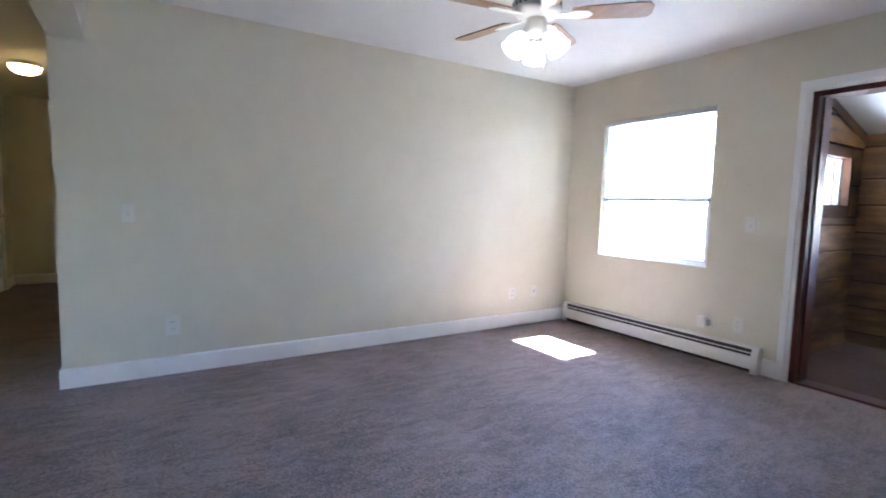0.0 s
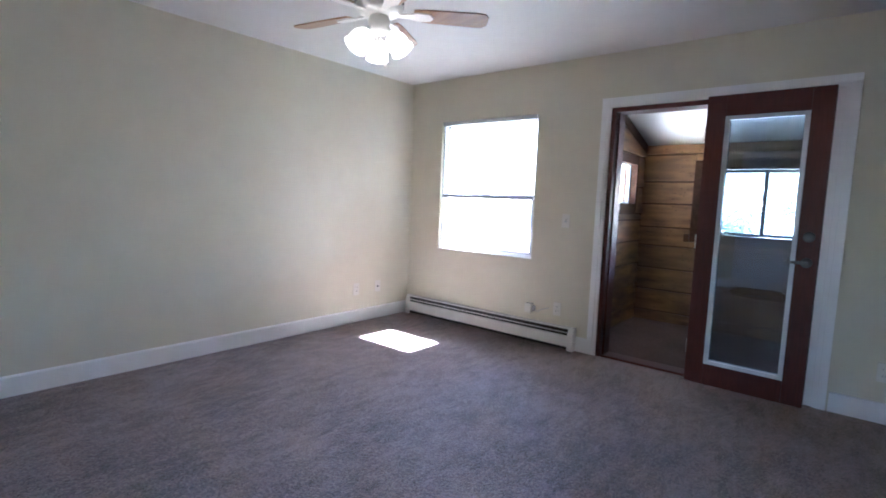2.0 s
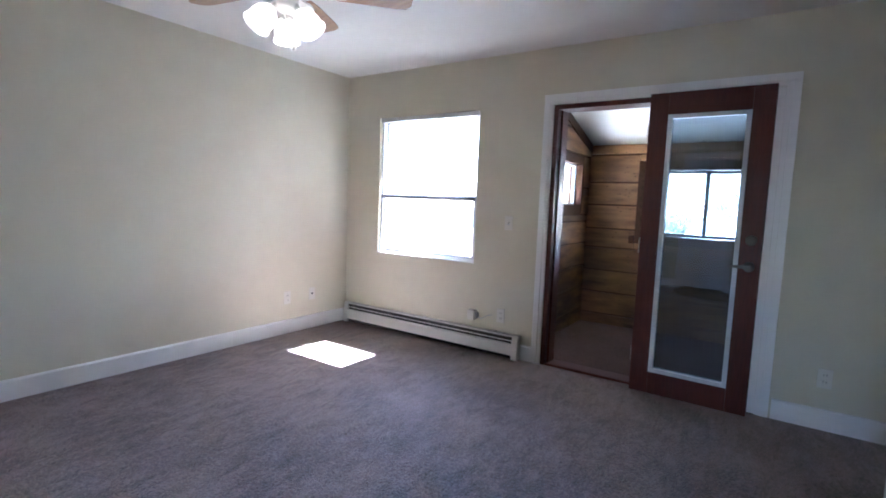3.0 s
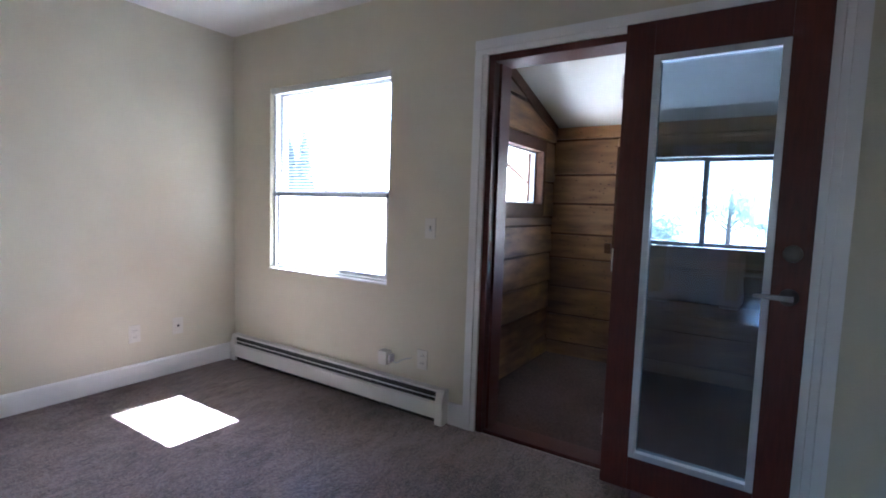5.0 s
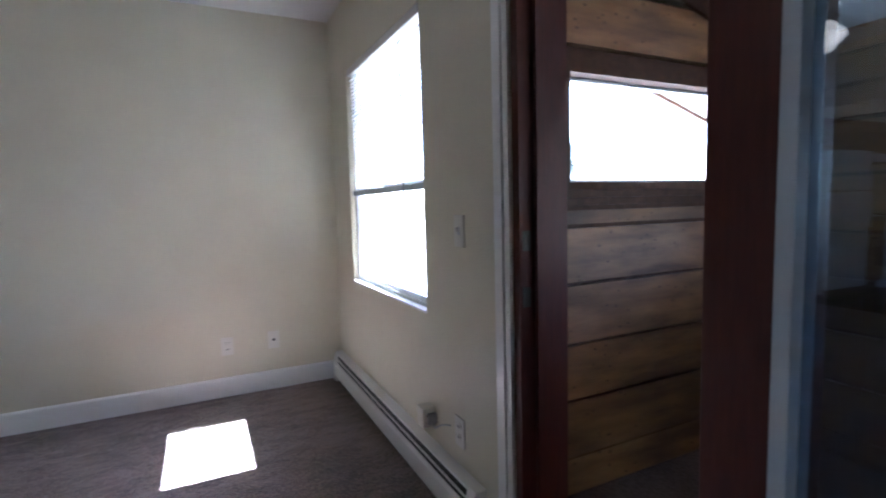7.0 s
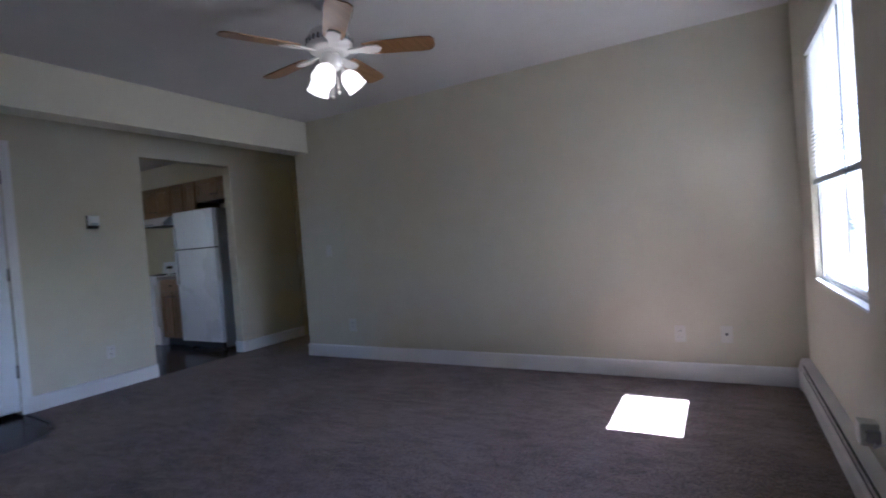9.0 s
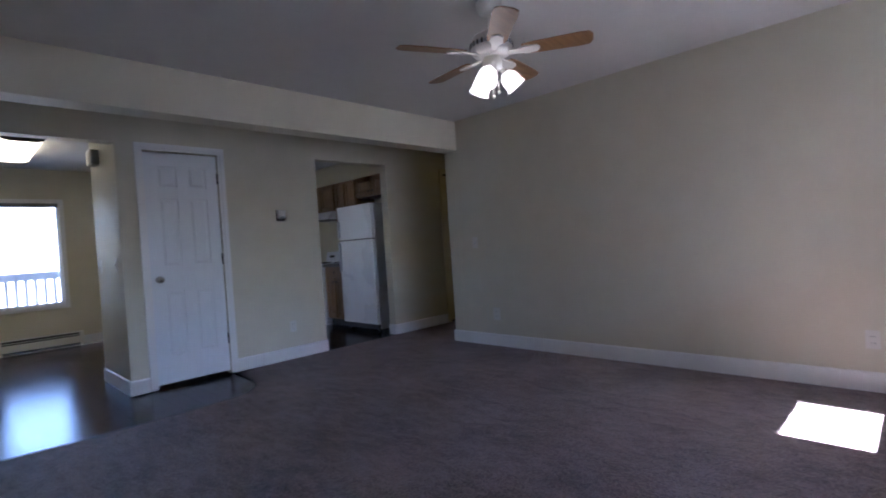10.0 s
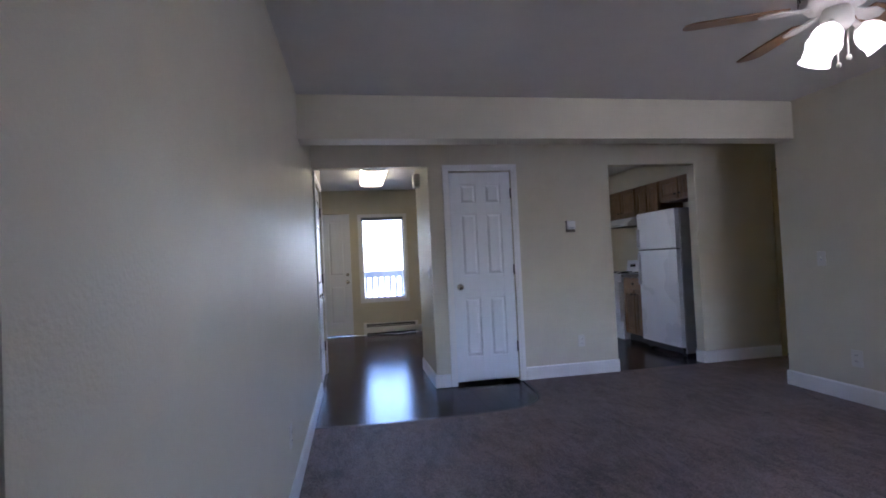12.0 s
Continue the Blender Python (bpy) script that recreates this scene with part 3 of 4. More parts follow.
part("tilt_wand", ring(bmesh.new(), [(0.004, 0.93), (0.004, 1.93)], Matrix.Translation((1.30, -0.004, 0)), 8), GREYFRAME, blind, "clear plastic tilt wand")


# ---------------------------------------------------------------- baseboard heaters
def heater(name, length, label):
    """Along x from 0, back at y = 0, standing out to -y."""
    th = group_of(name, label, "baseboard heater")
    H = 0.195
    bm = prism(bmesh.new(), [(0, 0.03), (-0.012, 0.03), (-0.012, H - 0.012), (-0.05, H - 0.012), (-0.052, H), (0, H)], 0.045, length - 0.045, "x")
    part("back_cover", bm, HEATER, th)
    bm = prism(bmesh.new(), [(-0.058, 0.035), (-0.066, 0.035), (-0.066, H - 0.076), (-0.056, H - 0.064), (-0.051, H - 0.068), (-0.058, H - 0.080)], 0.045, length - 0.045, "x")
    part("front_panel", bm, HEATER, th)
    bm = prism(bmesh.new(), [(-0.047, H - 0.042), (-0.055, H - 0.038), (-0.056, H - 0.044), (-0.048, H - 0.047)], 0.046, length - 0.046, "x")
    part("damper", bm, HEATER, th, "white enamel damper blade")
    # dark boxes stand in for the shade in the top slot and bottom gap
    boxpart("slot_shade", (0.047, -0.045, H - 0.074, length - 0.047, -0.0125, H - 0.0125), DARK, th, "dark box painted as shade under the top cover", 0.0)
    boxpart("fin_element", (0.05, -0.054, 0.05, length - 0.05, -0.013, 0.118), DARK, th, "dark finned heating element", 0.0)
    boxpart("gap_shade", (0.05, -0.045, 0.006, length - 0.05, -0.004, 0.03), DARK, th, "dark box painted as shade below the panel", 0.0)
    for a, b in ((0, 0.05), (length - 0.05, length)):
        bm = prism(bmesh.new(), [(0, 0.0), (-0.068, 0.0), (-0.068, H - 0.06), (-0.054, H - 0.01), (-0.046, H + 0.003), (0, H + 0.003)], a, b, "x")
        part("end_cap", bm, HEATER, th, bevel=0.003)
    return th


heater("baseboard_heater", 1.945, "long white enamel baseboard heater under the window").location = (0.04, -0.001, 0)
h2 = heater("baseboard_heater", 0.95, "short white baseboard heater under the dining window")
h2.matrix_world = Matrix.Translation((3.57, BACK + 0.001, 0)) @ Matrix.Rotation(radians(180), 4, 'Z')


# ---------------------------------------------------------------- plates on the walls
def plate(kind, label, m):
    """A wall plate in the plane y = 0, front to -y."""
    th = group_of({"outlet": "wall_outlet", "switch": "light_switch", "jack": "wall_jack"}[kind], label, {"outlet": "outlet", "switch": "switch", "jack": "jack"}[kind])
    part("cover_plate", box(bmesh.new(), -0.036, -0.006, -0.058, 0.036, 0.0, 0.058), PLATE, th, bevel=0.003)
    if kind == "outlet":
        for z in (-0.021, 0.021):
            s = part("socket", prism(bmesh.new(), [(0.017 * math.cos(a), z + 0.014 * math.sin(a)) for a in [2 * math.pi * i / 14 for i in range(14)]], -0.009, -0.004, "y"), PLATE, th, "pale socket face")
            for x in (-0.007, 0.007):
                boxpart("slot", (x - 0.0015, -0.0098, z - 0.004, x + 0.0015, -0.0088, z + 0.006), DARK, s, "dark slot", 0.0)
    elif kind == "switch":
        boxpart("toggle", (-0.005, -0.02, -0.004, 0.005, -0.004, 0.014), PLATE, th, bevel=0.002)
        boxpart("toggle_slot", (-0.007, -0.0068, -0.014, 0.007, -0.0058, 0.014), GREYFRAME, th, "grey slot", 0.0)
    else:
        boxpart("socket", (-0.008, -0.009, -0.008, 0.008, -0.004, 0.008), DARK, th, "dark socket", 0.001)
    th.matrix_world = m
    return th


def on(x, y, z, rz):
    return Matrix.Translation((x, y, z)) @ Matrix.Rotation(radians(rz), 4, 'Z')


plate("outlet", "ivory wall outlet near the corner on the long wall", on(0, -0.735, 0.327, 90))
plate("jack", "ivory cable jack plate beside the corner", on(0, -0.450, 0.33, 90))
plate("outlet", "ivory wall outlet low on the long wall", on(0, -3.695, 0.333, 90) @ Matrix.Diagonal((1.2, 1, 1.1, 1)))
plate("switch", "ivory light switch on the long wall", on(0, -3.93, 1.09, 90))
plate("switch", "ivory light switch beside the porch door", on(1.828, 0, 1.098, 0))
plate("outlet", "ivory wall outlet beside the porch door casing", on(1.797, 0, 0.33, 0))
plate("outlet", "ivory wall outlet past the porch door", on(3.93, 0, 0.308, 0))
plate("outlet", "ivory wall outlet low on the satin wall", on(EAST, -3.18, 0.37, -90))
plate("outlet", "ivory wall outlet beside the kitchen opening", on(1.459, SOUTH, 0.34, 180))
plate("switch", "ivory light switch on the short wall", on(2.96, -5.46, 1.105, 90))
plate("switch", "ivory light switch on the short wall by the dining space", on(2.96, -6.04, 1.10, 90))

jb = group_of("phone_junction_box", "small beige junction box with exposed terminals and a loose cable", "junction box", (-0.04, 0, 0))
part("cover", box(bmesh.new(), 1.545, -0.058, 0.262, 1.61, -0.001, 0.345), PLATE, jb, bevel=0.006)
part("terminal_block", box(bmesh.new(), 1.6105, -0.040, 0.280, 1.628, -0.001, 0.325), APPSIDE, jb, "grey terminal block", bevel=0.003)
for z in (0.285, 0.315):
    boxpart("terminal_screw", (1.615, -0.044, z + 0.000, 1.624, -0.0405, z + 0.006), CHROME, jb, "metal screw", 0.001)
bm = bmesh.new()
path = [Vector((1.635, -0.02, 0.285)), Vector((1.67, -0.03, 0.283)), Vector((1.70, -0.02, 0.305)), Vector((1.73, -0.012, 0.318)), Vector((1.76, -0.006, 0.325))]
for a, b in zip(path, path[1:]):
    q = (b - a).to_track_quat('Z', 'Y').to_matrix().to_4x4()
    ring(bm, [(0.003, 0), (0.003, (b - a).length)], Matrix.Translation(a) @ q, 8)
part("cable", bm, GREYFRAME, jb, "grey loose cable")

th = group_of("thermostat", "small white square thermostat on the wall", "thermostat", (-0.107, 0, 0.008))
part("back_plate", box(bmesh.new(), 1.575, SOUTH, 1.44, 1.672, SOUTH + 0.010, 1.557), BRONZE, th, "dark back plate", bevel=0.004)
part("case", box(bmesh.new(), 1.578, SOUTH + 0.010, 1.468, 1.662, SOUTH + 0.034, 1.554), TRIM, th, bevel=0.006)
boxpart("dial_window", (1.592, SOUTH + 0.034, 1.474, 1.648, SOUTH + 0.037, 1.490), GREYFRAME, th, "grey dial window", 0.0)
ch = group_of("door_chime", "white door chime box with ribbed cover", "door chime", (-0.08, 0.16, 0.05))
part("case", box(bmesh.new(), 3.04, -6.12, 1.98, 3.10, -5.98, 2.12), PLATE, ch, bevel=0.006)
for i in range(3):
    boxpart("rib", (3.10, -6.105 + i * 0.045, 1.985, 3.112, -6.085 + i * 0.045, 2.115), PLATE, ch, bevel=0.002)


# ---------------------------------------------------------------- ceiling fan
fan = group_of("ceiling_fan", "five blade ceiling fan with wood blades and lit glass shades", "ceiling fan", (1.805, -2.168, 0.025))
part("canopy", ring(bmesh.new(), [(0.03, 2.335), (0.058, 2.35), (0.07, 2.38), (0.072, 2.404)], None, 28), BRASS, fan, "white ceiling canopy", smooth=True)
part("downrod", ring(bmesh.new(), [(0.011, 2.24), (0.011, 2.37)], None, 12), BRASS, fan)
part("motor_housing", ring(bmesh.new(), [(0.06, 2.10), (0.10, 2.112), (0.118, 2.14), (0.118, 2.175), (0.10, 2.21), (0.055, 2.235), (0.025, 2.25)], None, 32), BRASS, fan, "white motor housing", smooth=True)
part("vent_band", ring(bmesh.new(), [(0.119, 2.15), (0.12, 2.152), (0.12, 2.164), (0.119, 2.166)], None, 32), GREYFRAME, fan, "slotted band")
bm = bmesh.new()
for k in range(26):
    box(bm, 0.112, -0.0045, 2.146, 0.1215, 0.0045, 2.172, Matrix.Rotation(2 * math.pi * k / 26, 4, 'Z'))
part("vent_slots", bm, BRONZE, fan, "dark vent slots round the motor")
part("switch_housing", ring(bmesh.new(), [(0.03, 2.015), (0.052, 2.03), (0.055, 2.075), (0.045, 2.10)], None, 24), BRASS, fan, "pale switch housing", smooth=True)
for k in range(5):
    m = Matrix.Rotation(radians(46 + 72 * k), 4, 'Z')
    bm = bmesh.new()
    tilt = Matrix.Translation((0, 0, 2.115)) @ Matrix.Rotation(radians(-11), 4, 'X')
    out = [(0.17, -0.045), (0.24, -0.055), (0.48, -0.063), (0.525, -0.058), (0.545, -0.03), (0.545, 0.03), (0.525, 0.058), (0.48, 0.063), (0.24, 0.055), (0.17, 0.045)]
    lo, hi = [bm.verts.new(m @ tilt @ Vector((x, y, 0))) for x, y in out], [bm.verts.new(m @ tilt @ Vector((x, y, 0.006))) for x, y in out]
    bm.faces.new(lo), bm.faces.new(hi)
    for i in range(len(out)):
        j = (i + 1) % len(out)
        bm.faces.new((lo[i], lo[j], hi[j], hi[i]))
    bl = part("blade", bm, BLADE, fan, "medium wood fan blade")
    bm = bmesh.new()
    for pts in ([(0.085, -0.014), (0.15, -0.02), (0.19, -0.036), (0.25, -0.03), (0.27, 0.0), (0.25, 0.03), (0.19, 0.036), (0.15, 0.02), (0.085, 0.014)],):
        lo, hi = [bm.verts.new(m @ tilt @ Vector((x, y, -0.008))) for x, y in pts], [bm.verts.new(m @ tilt @ Vector((x, y, -0.001))) for x, y in pts]
        bm.faces.new(lo), bm.faces.new(hi)
        for i in range(len(pts)):
            j = (i + 1) % len(pts)
            bm.faces.new((lo[i], lo[j], hi[j], hi[i]))
    part("blade_iron", bm, BRASS, bl, "pale metal blade bracket")
for k in range(3):
    m = Matrix.Rotation(radians(20 + 120 * k), 4, 'Z') @ Matrix.Translation((0.045, 0, 2.04)) @ Matrix.Rotation(radians(180 - 38), 4, 'Y')
    part("lamp_arm", ring(bmesh.new(), [(0.012, -0.02), (0.012, 0.03), (0.024, 0.034), (0.026, 0.05)], m, 14), BRASS, fan, "pale metal lamp holder")
    bm = bmesh.new()
    ring(bm, [(0.025, 0.040), (0.037, 0.051), (0.049, 0.073), (0.053, 0.098), (0.052, 0.120), (0.059, 0.139), (0.055, 0.140), (0.047, 0.120), (0.012, 0.090)], m, 24)
    part("lamp_shade", bm, SHADE, fan, "lit frosted tulip glass shade", smooth=True)
for dx, ln in ((0.03, 0.145), (-0.02, 0.11)):
    pc = part("pull_chain", ring(bmesh.new(), [(0.0016, 2.02 - ln), (0.0016, 2.02)], Matrix.Translation((dx, 0.02, 0)), 6), CHROME, fan, "thin metal pull chain")
    part("pull_bead", ring(bmesh.new(), [(0.003, 2.0 - ln), (0.009, 2.006 - ln), (0.009, 2.016 - ln), (0.003, 2.022 - ln)], Matrix.Translation((dx, 0.02, 0)), 12), PLATE, pc, "pale pull bead", smooth=True)

hl = group_of("hall_ceiling_light", "lit dome ceiling light in the hall", "ceiling light", (-2.45, -4.74, -0.01))
part("base", ring(bmesh.new(), [(0.13, 2.40), (0.135, 2.42), (0.13, 2.439)], None, 28), CHROME, hl, "metal light base")
part("dome", ring(bmesh.new(), [(0.02, 2.325), (0.07, 2.335), (0.11, 2.36), (0.128, 2.40)], None, 28), HALLSHADE, hl, "lit frosted dome", smooth=True)

dl = group_of("dining_ceiling_light", "lit fluorescent ceiling light with a wrapped diffuser", "ceiling light", (-0.15, -0.35, 0.12))
boxpart("housing", (3.36, -7.8, 2.365, 3.70, -6.5, 2.399), TRIM, dl)
part("diffuser", prism(bmesh.new(), [(3.35, 2.36), (3.37, 2.30), (3.42, 2.285), (3.64, 2.285), (3.69, 2.30), (3.71, 2.36)], -7.78, -6.52, "y"), TUBE, dl, "lit ribbed diffuser", 0.004)
for y0, y1 in ((-7.81, -7.78), (-6.52, -6.49)):
    part("end_cap", prism(bmesh.new(), [(3.345, 2.364), (3.365, 2.295), (3.42, 2.28), (3.64, 2.28), (3.695, 2.295), (3.715, 2.364)], y0, y1, "y"), BRONZE, dl, "dark end cap", 0.002)

# ---------------------------------------------------------------- dining window and deck rail outside it
dw = group_of("window_2", "white framed dining window over a heater", "window", kind="structure")
rect_frame("window_frame", dw, 2.80, 3.55, 0.605, 2.045, BACK - 0.12, BACK - 0.03, 0.035, VINYLFRAME)
g = boxpart("pane", (2.835, BACK - 0.08, 0.64, 3.515, BACK - 0.076, 2.01), PANE, dw, "clear glass pane", 0.0)
g.visible_shadow = False
rect_frame("trim", dw, 2.745, 3.605, 0.55, 2.10, BACK, BACK + 0.016, 0.056, TRIM)
boxpart("rolled_shade", (2.81, BACK - 0.03, 1.985, 3.54, BACK + 0.012, 2.044), DECKPAINT, dw, "grey rolled shade")
deck = group_of("deck_railing", "grey painted wooden deck railing with square balusters", "railing", (0, -0.47, 0))
boxpart("top_rail", (1.5, -10.1, 0.96, 5.5, -9.98, 1.08), DECKPAINT, deck)
boxpart("bottom_rail", (1.5, -10.08, 0.12, 5.5, -10.0, 0.2), DECKPAINT, deck)
for i in range(34):
    boxpart("baluster", (1.55 + i * 0.118, -10.06, 0.2, 1.595 + i * 0.118, -10.02, 0.96), DECKPAINT, deck, "", 0.0)
for x in (1.5, 3.6, 5.4):
    boxpart("post", (x, -10.09, -0.049, x + 0.09, -9.99, 1.08), DECKPAINT, deck)
structure("deck", box(bmesh.new(), 1.4, -10.7, -0.3, 5.6, BACK - 0.14, -0.05), DECKPAINT, "grey painted deck boards outside", "deck")


# ---------------------------------------------------------------- kitchen
def cabinet(name, x0, x1, y0, y1, z0, z1, doors, label, drawer=0.0, knob_low=True):
    """A unit with its front at x1, doors side by side along y."""
    th = group_of(name, label, "cabinet", KITCHEN)
    boxpart("body", (x0, y0, z0, x1 - 0.02, y1, z1), OAK, th)
    w = (y1 - y0) / doors
    zt = z1 - 0.015 - drawer
    if drawer:
        dr = boxpart("drawer_front", (x1 - 0.02, y0 + 0.012, zt + 0.012, x1, y1 - 0.012, z1 - 0.012), OAK, th, "oak drawer front", 0.004)
        part("knob", ring(bmesh.new(), [(0.006, 0), (0.006, 0.012), (0.014, 0.018), (0.012, 0.026)], Matrix.Translation((x1, (y0 + y1) / 2, (zt + z1) / 2)) @ Matrix.Rotation(radians(90), 4, 'Y'), 12), BRONZE, dr, "dark knob", smooth=True)
    for i in range(doors):
        a, b, za, zb = y0 + i * w + 0.012, y0 + (i + 1) * w - 0.012, z0 + 0.015, zt
        bm = bmesh.new()
        s = 0.055
        box(bm, x1 - 0.02, a, za, x1, a + s, zb), box(bm, x1 - 0.02, b - s, za, x1, b, zb), box(bm, x1 - 0.02, a + s, za, x1, b - s, za + s), box(bm, x1 - 0.02, a + s, zb - s, x1, b - s, zb)
        d = part("door", bm, OAK, th, "oak framed cabinet door", 0.003)
        bm = bmesh.new()
        vs = [[bm.verts.new((x, y, z)) for y, z in ((a + s + k, za + s + k), (b - s - k, za + s + k), (b - s - k, zb - s - k), (a + s + k, zb - s - k))] for k, x in ((0, x1 - 0.012), (0.022, x1 - 0.003))]
        bm.faces.new(vs[1])
        for j in range(4):
            bm.faces.new((vs[0][j], vs[0][(j + 1) % 4], vs[1][(j + 1) % 4], vs[1][j]))
        part("raised_panel", bm, OAK, d)
        ky = b - 0.03 if i % 2 == 0 and doors > 1 else a + 0.03
        part("knob", ring(bmesh.new(), [(0.006, 0), (0.006, 0.012), (0.014, 0.018), (0.012, 0.026)], Matrix.Translation((x1, ky, za + 0.06 if knob_low else zb - 0.06)) @ Matrix.Rotation(radians(90), 4, 'Y'), 12), BRONZE, d, "dark knob", smooth=True)
    return th


fr = group_of("refrigerator", "white top freezer refrigerator in the kitchen", "refrigerator", KITCHEN)
FX = 0.20
# the side's shade is put into its colour, greyer than the doors
boxpart("body", (-0.49, -6.48, 0.03, FX - 0.065, -5.72, 1.70), APPSIDE, fr, "textured side, white greyed for shade", 0.006)
dr = boxpart("freezer_door", (FX - 0.058, -6.48, 1.24, FX, -5.72, 1.70), APPLIANCE, fr, "white freezer door", 0.012)
boxpart("handle", (FX, -6.46, 1.27, FX + 0.03, -6.435, 1.5), APPLIANCE, dr, "", 0.006)
dr = boxpart("fridge_door", (FX - 0.058, -6.48, 0.10, FX, -5.72, 1.228), APPLIANCE, fr, "white lower door", 0.012)
boxpart("handle", (FX, -6.46, 0.8, FX + 0.03, -6.435, 1.2), APPLIANCE, dr, "", 0.006)
boxpart("door_gasket", (FX - 0.05, -6.472, 1.2285, FX - 0.008, -5.728, 1.2395), DARK, fr, "dark gasket between the doors", 0.0)
boxpart("kick_grille", (FX - 0.08, -6.46, 0.03, FX - 0.03, -5.74, 0.09), DARK, fr, "dark kick grille", 0.002)
for y in (-6.42, -5.78):
    boxpart("foot", (FX - 0.10, y - 0.02, 0.0, FX - 0.06, y + 0.02, 0.03), DARK, fr, "black foot", 0.002)
cabinet("wall_cabinet", -0.5, -0.14, -6.48, -5.72, 1.84, 2.13, 2, "oak wall cabinet above the refrigerator")
cabinet("wall_cabinet", -0.5, -0.14, -7.03, -6.50, 1.40, 2.13, 2, "oak wall cabinet with two doors")
cabinet("wall_cabinet", -0.5, -0.14, -7.81, -7.05, 1.72, 2.13, 2, "short oak wall cabinet over the hood")
cabinet("base_cabinet", -0.5, 0.12, -7.03, -6.50, 0.10, 0.87, 2, "oak base cabinet with drawer and doors", 0.15, False)
cabinet("base_cabinet", -0.5, 0.12, -8.7, -7.85, 0.10, 0.87, 2, "oak base cabinet past the stove", 0.15, False)
for a, b in ((-7.03, -6.50), (-8.7, -7.85)):
    tagged(boxpart("worktop", (-0.62, a + 0.1, 0.871, 0.025, b + 0.1, 0.91), COUNTER, None, "", 0.006), "dark speckled laminate worktop", "worktop")
    structure("toe_kick", box(bmesh.new(), -0.62, a + 0.1, 0.0, -0.07, b + 0.1, 0.10), DARK, "dark toe kick below the cabinets", "trim")
hd = group_of("range_hood", "white range hood under the cabinet", "range hood", KITCHEN)
part("canopy", prism(bmesh.new(), [(-0.5, 1.60), (-0.02, 1.60), (-0.02, 1.63), (-0.12, 1.715), (-0.5, 1.715)], -7.80, -7.06, "y"), APPLIANCE, hd, bevel=0.003)
boxpart("control_strip", (-0.021, -7.6, 1.604, -0.014, -7.26, 1.626), APPSIDE, hd, "grey control strip", 0.001)
boxpart("filter", (-0.45, -7.7, 1.594, -0.08, -7.16, 1.5995), DARK, hd, "dark grease filter", 0.0)
st = group_of("stove", "white electric stove with coil burners", "stove", KITCHEN)
boxpart("body", (-0.49, -7.805, 0.0, 0.13, -7.055, 0.895), APPLIANCE, st, bevel=0.006)
boxpart("cooktop", (-0.47, -7.80, 0.8955, 0.135, -7.06, 0.915), APPLIANCE, st, bevel=0.004)
bg = part("backguard", prism(bmesh.new(), [(-0.49, 0.916), (-0.40, 0.916), (-0.43, 1.09), (-0.49, 1.09)], -7.80, -7.06, "y"), APPLIANCE, st, "white control backguard", 0.004)
for i in range(4):
    y = -7.16 - 0.07 * i - (0.28 if i > 1 else 0)
    part("knob", ring(bmesh.new(), [(0.022, 0), (0.02, 0.02)], Matrix.Translation((-0.414, y, 1.01)) @ Matrix.Rotation(radians(80), 4, 'Y'), 14), DARK, bg, "black knob")
od = boxpart("oven_door", (0.131, -7.79, 0.25, 0.16, -7.07, 0.80), APPLIANCE, st, "white oven door", 0.006)
boxpart("oven_window", (0.1605, -7.65, 0.42, 0.163, -7.21, 0.66), DARK, od, "dark oven window", 0.0)
boxpart("handle", (0.16, -7.7, 0.74, 0.19, -7.16, 0.765), APPLIANCE, od, "", 0.004)
for x in (-0.28, -0.02):
    for y in (-7.25, -7.6):
        part("burner", ring(bmesh.new(), [(0.08, 0.9155), (0.085, 0.925), (0.06, 0.927), (0.02, 0.924)], Matrix.Translation((x, y, 0)), 20), DARK, st, "black coil burner")

# ---------------------------------------------------------------- the wood lined porch
PW, PN, PE = 1.90, 1.70, 5.0


def roof_z(y):
    return 2.43 - 0.30 * y


def lap(bm, face, out, axis):
    """Let the lower edge of a board stand out past the one below."""
    lo, hi = min(v.co.z for v in bm.verts), max(v.co.z for v in bm.verts)
    for v in bm.verts:
        if abs(v.co[axis] - face) < 0.01:
            v.co[axis] += out * (0.016 * (1 - (v.co.z - lo) / max(hi - lo, 0.01)) - 0.004) + random.uniform(-0.001, 0.001)
    return bm


def clipped(y0, y1, z0, z1):
    """The outline of a board cut off by the slope of the roof."""
    top = lambda y: min(z1, roof_z(y) - 0.004)
    pts = [(y0, z0), (y1, z0)]
    if top(y1) > z0 + 0.002:
        pts.append((y1, top(y1)))
    yc = (2.43 - 0.004 - z1) / 0.30
    if y0 < yc < y1:
        pts.append((yc, z1))
    if top(y0) > z0 + 0.002:
        pts.append((y0, top(y0)))
    return pts


structure("porch_floor", box(bmesh.new(), 1.7, 0.161, -0.3, 5.1, PN + 0.15, -0.004), PORCHFLOOR, "brown porch floor carpet, colour darkened for the shade", "carpet")
WW = (0.42, 1.40, 1.262, 1.68)
W0, W1, WB, WT = WW[0] - 0.03, WW[1] + 0.03, WW[2] - 0.03, WW[3] + 0.03
pw = structure("wall_porch_west", prism(bmesh.new(), [(0.16, 0), (W0, 0), (W0, roof_z(W0) - 0.005), (0.16, roof_z(0.16) - 0.005)], PW - 0.12, PW - 0.028, "x"), TRIMWOOD, "rough pine board porch wall with a small window", "wall")
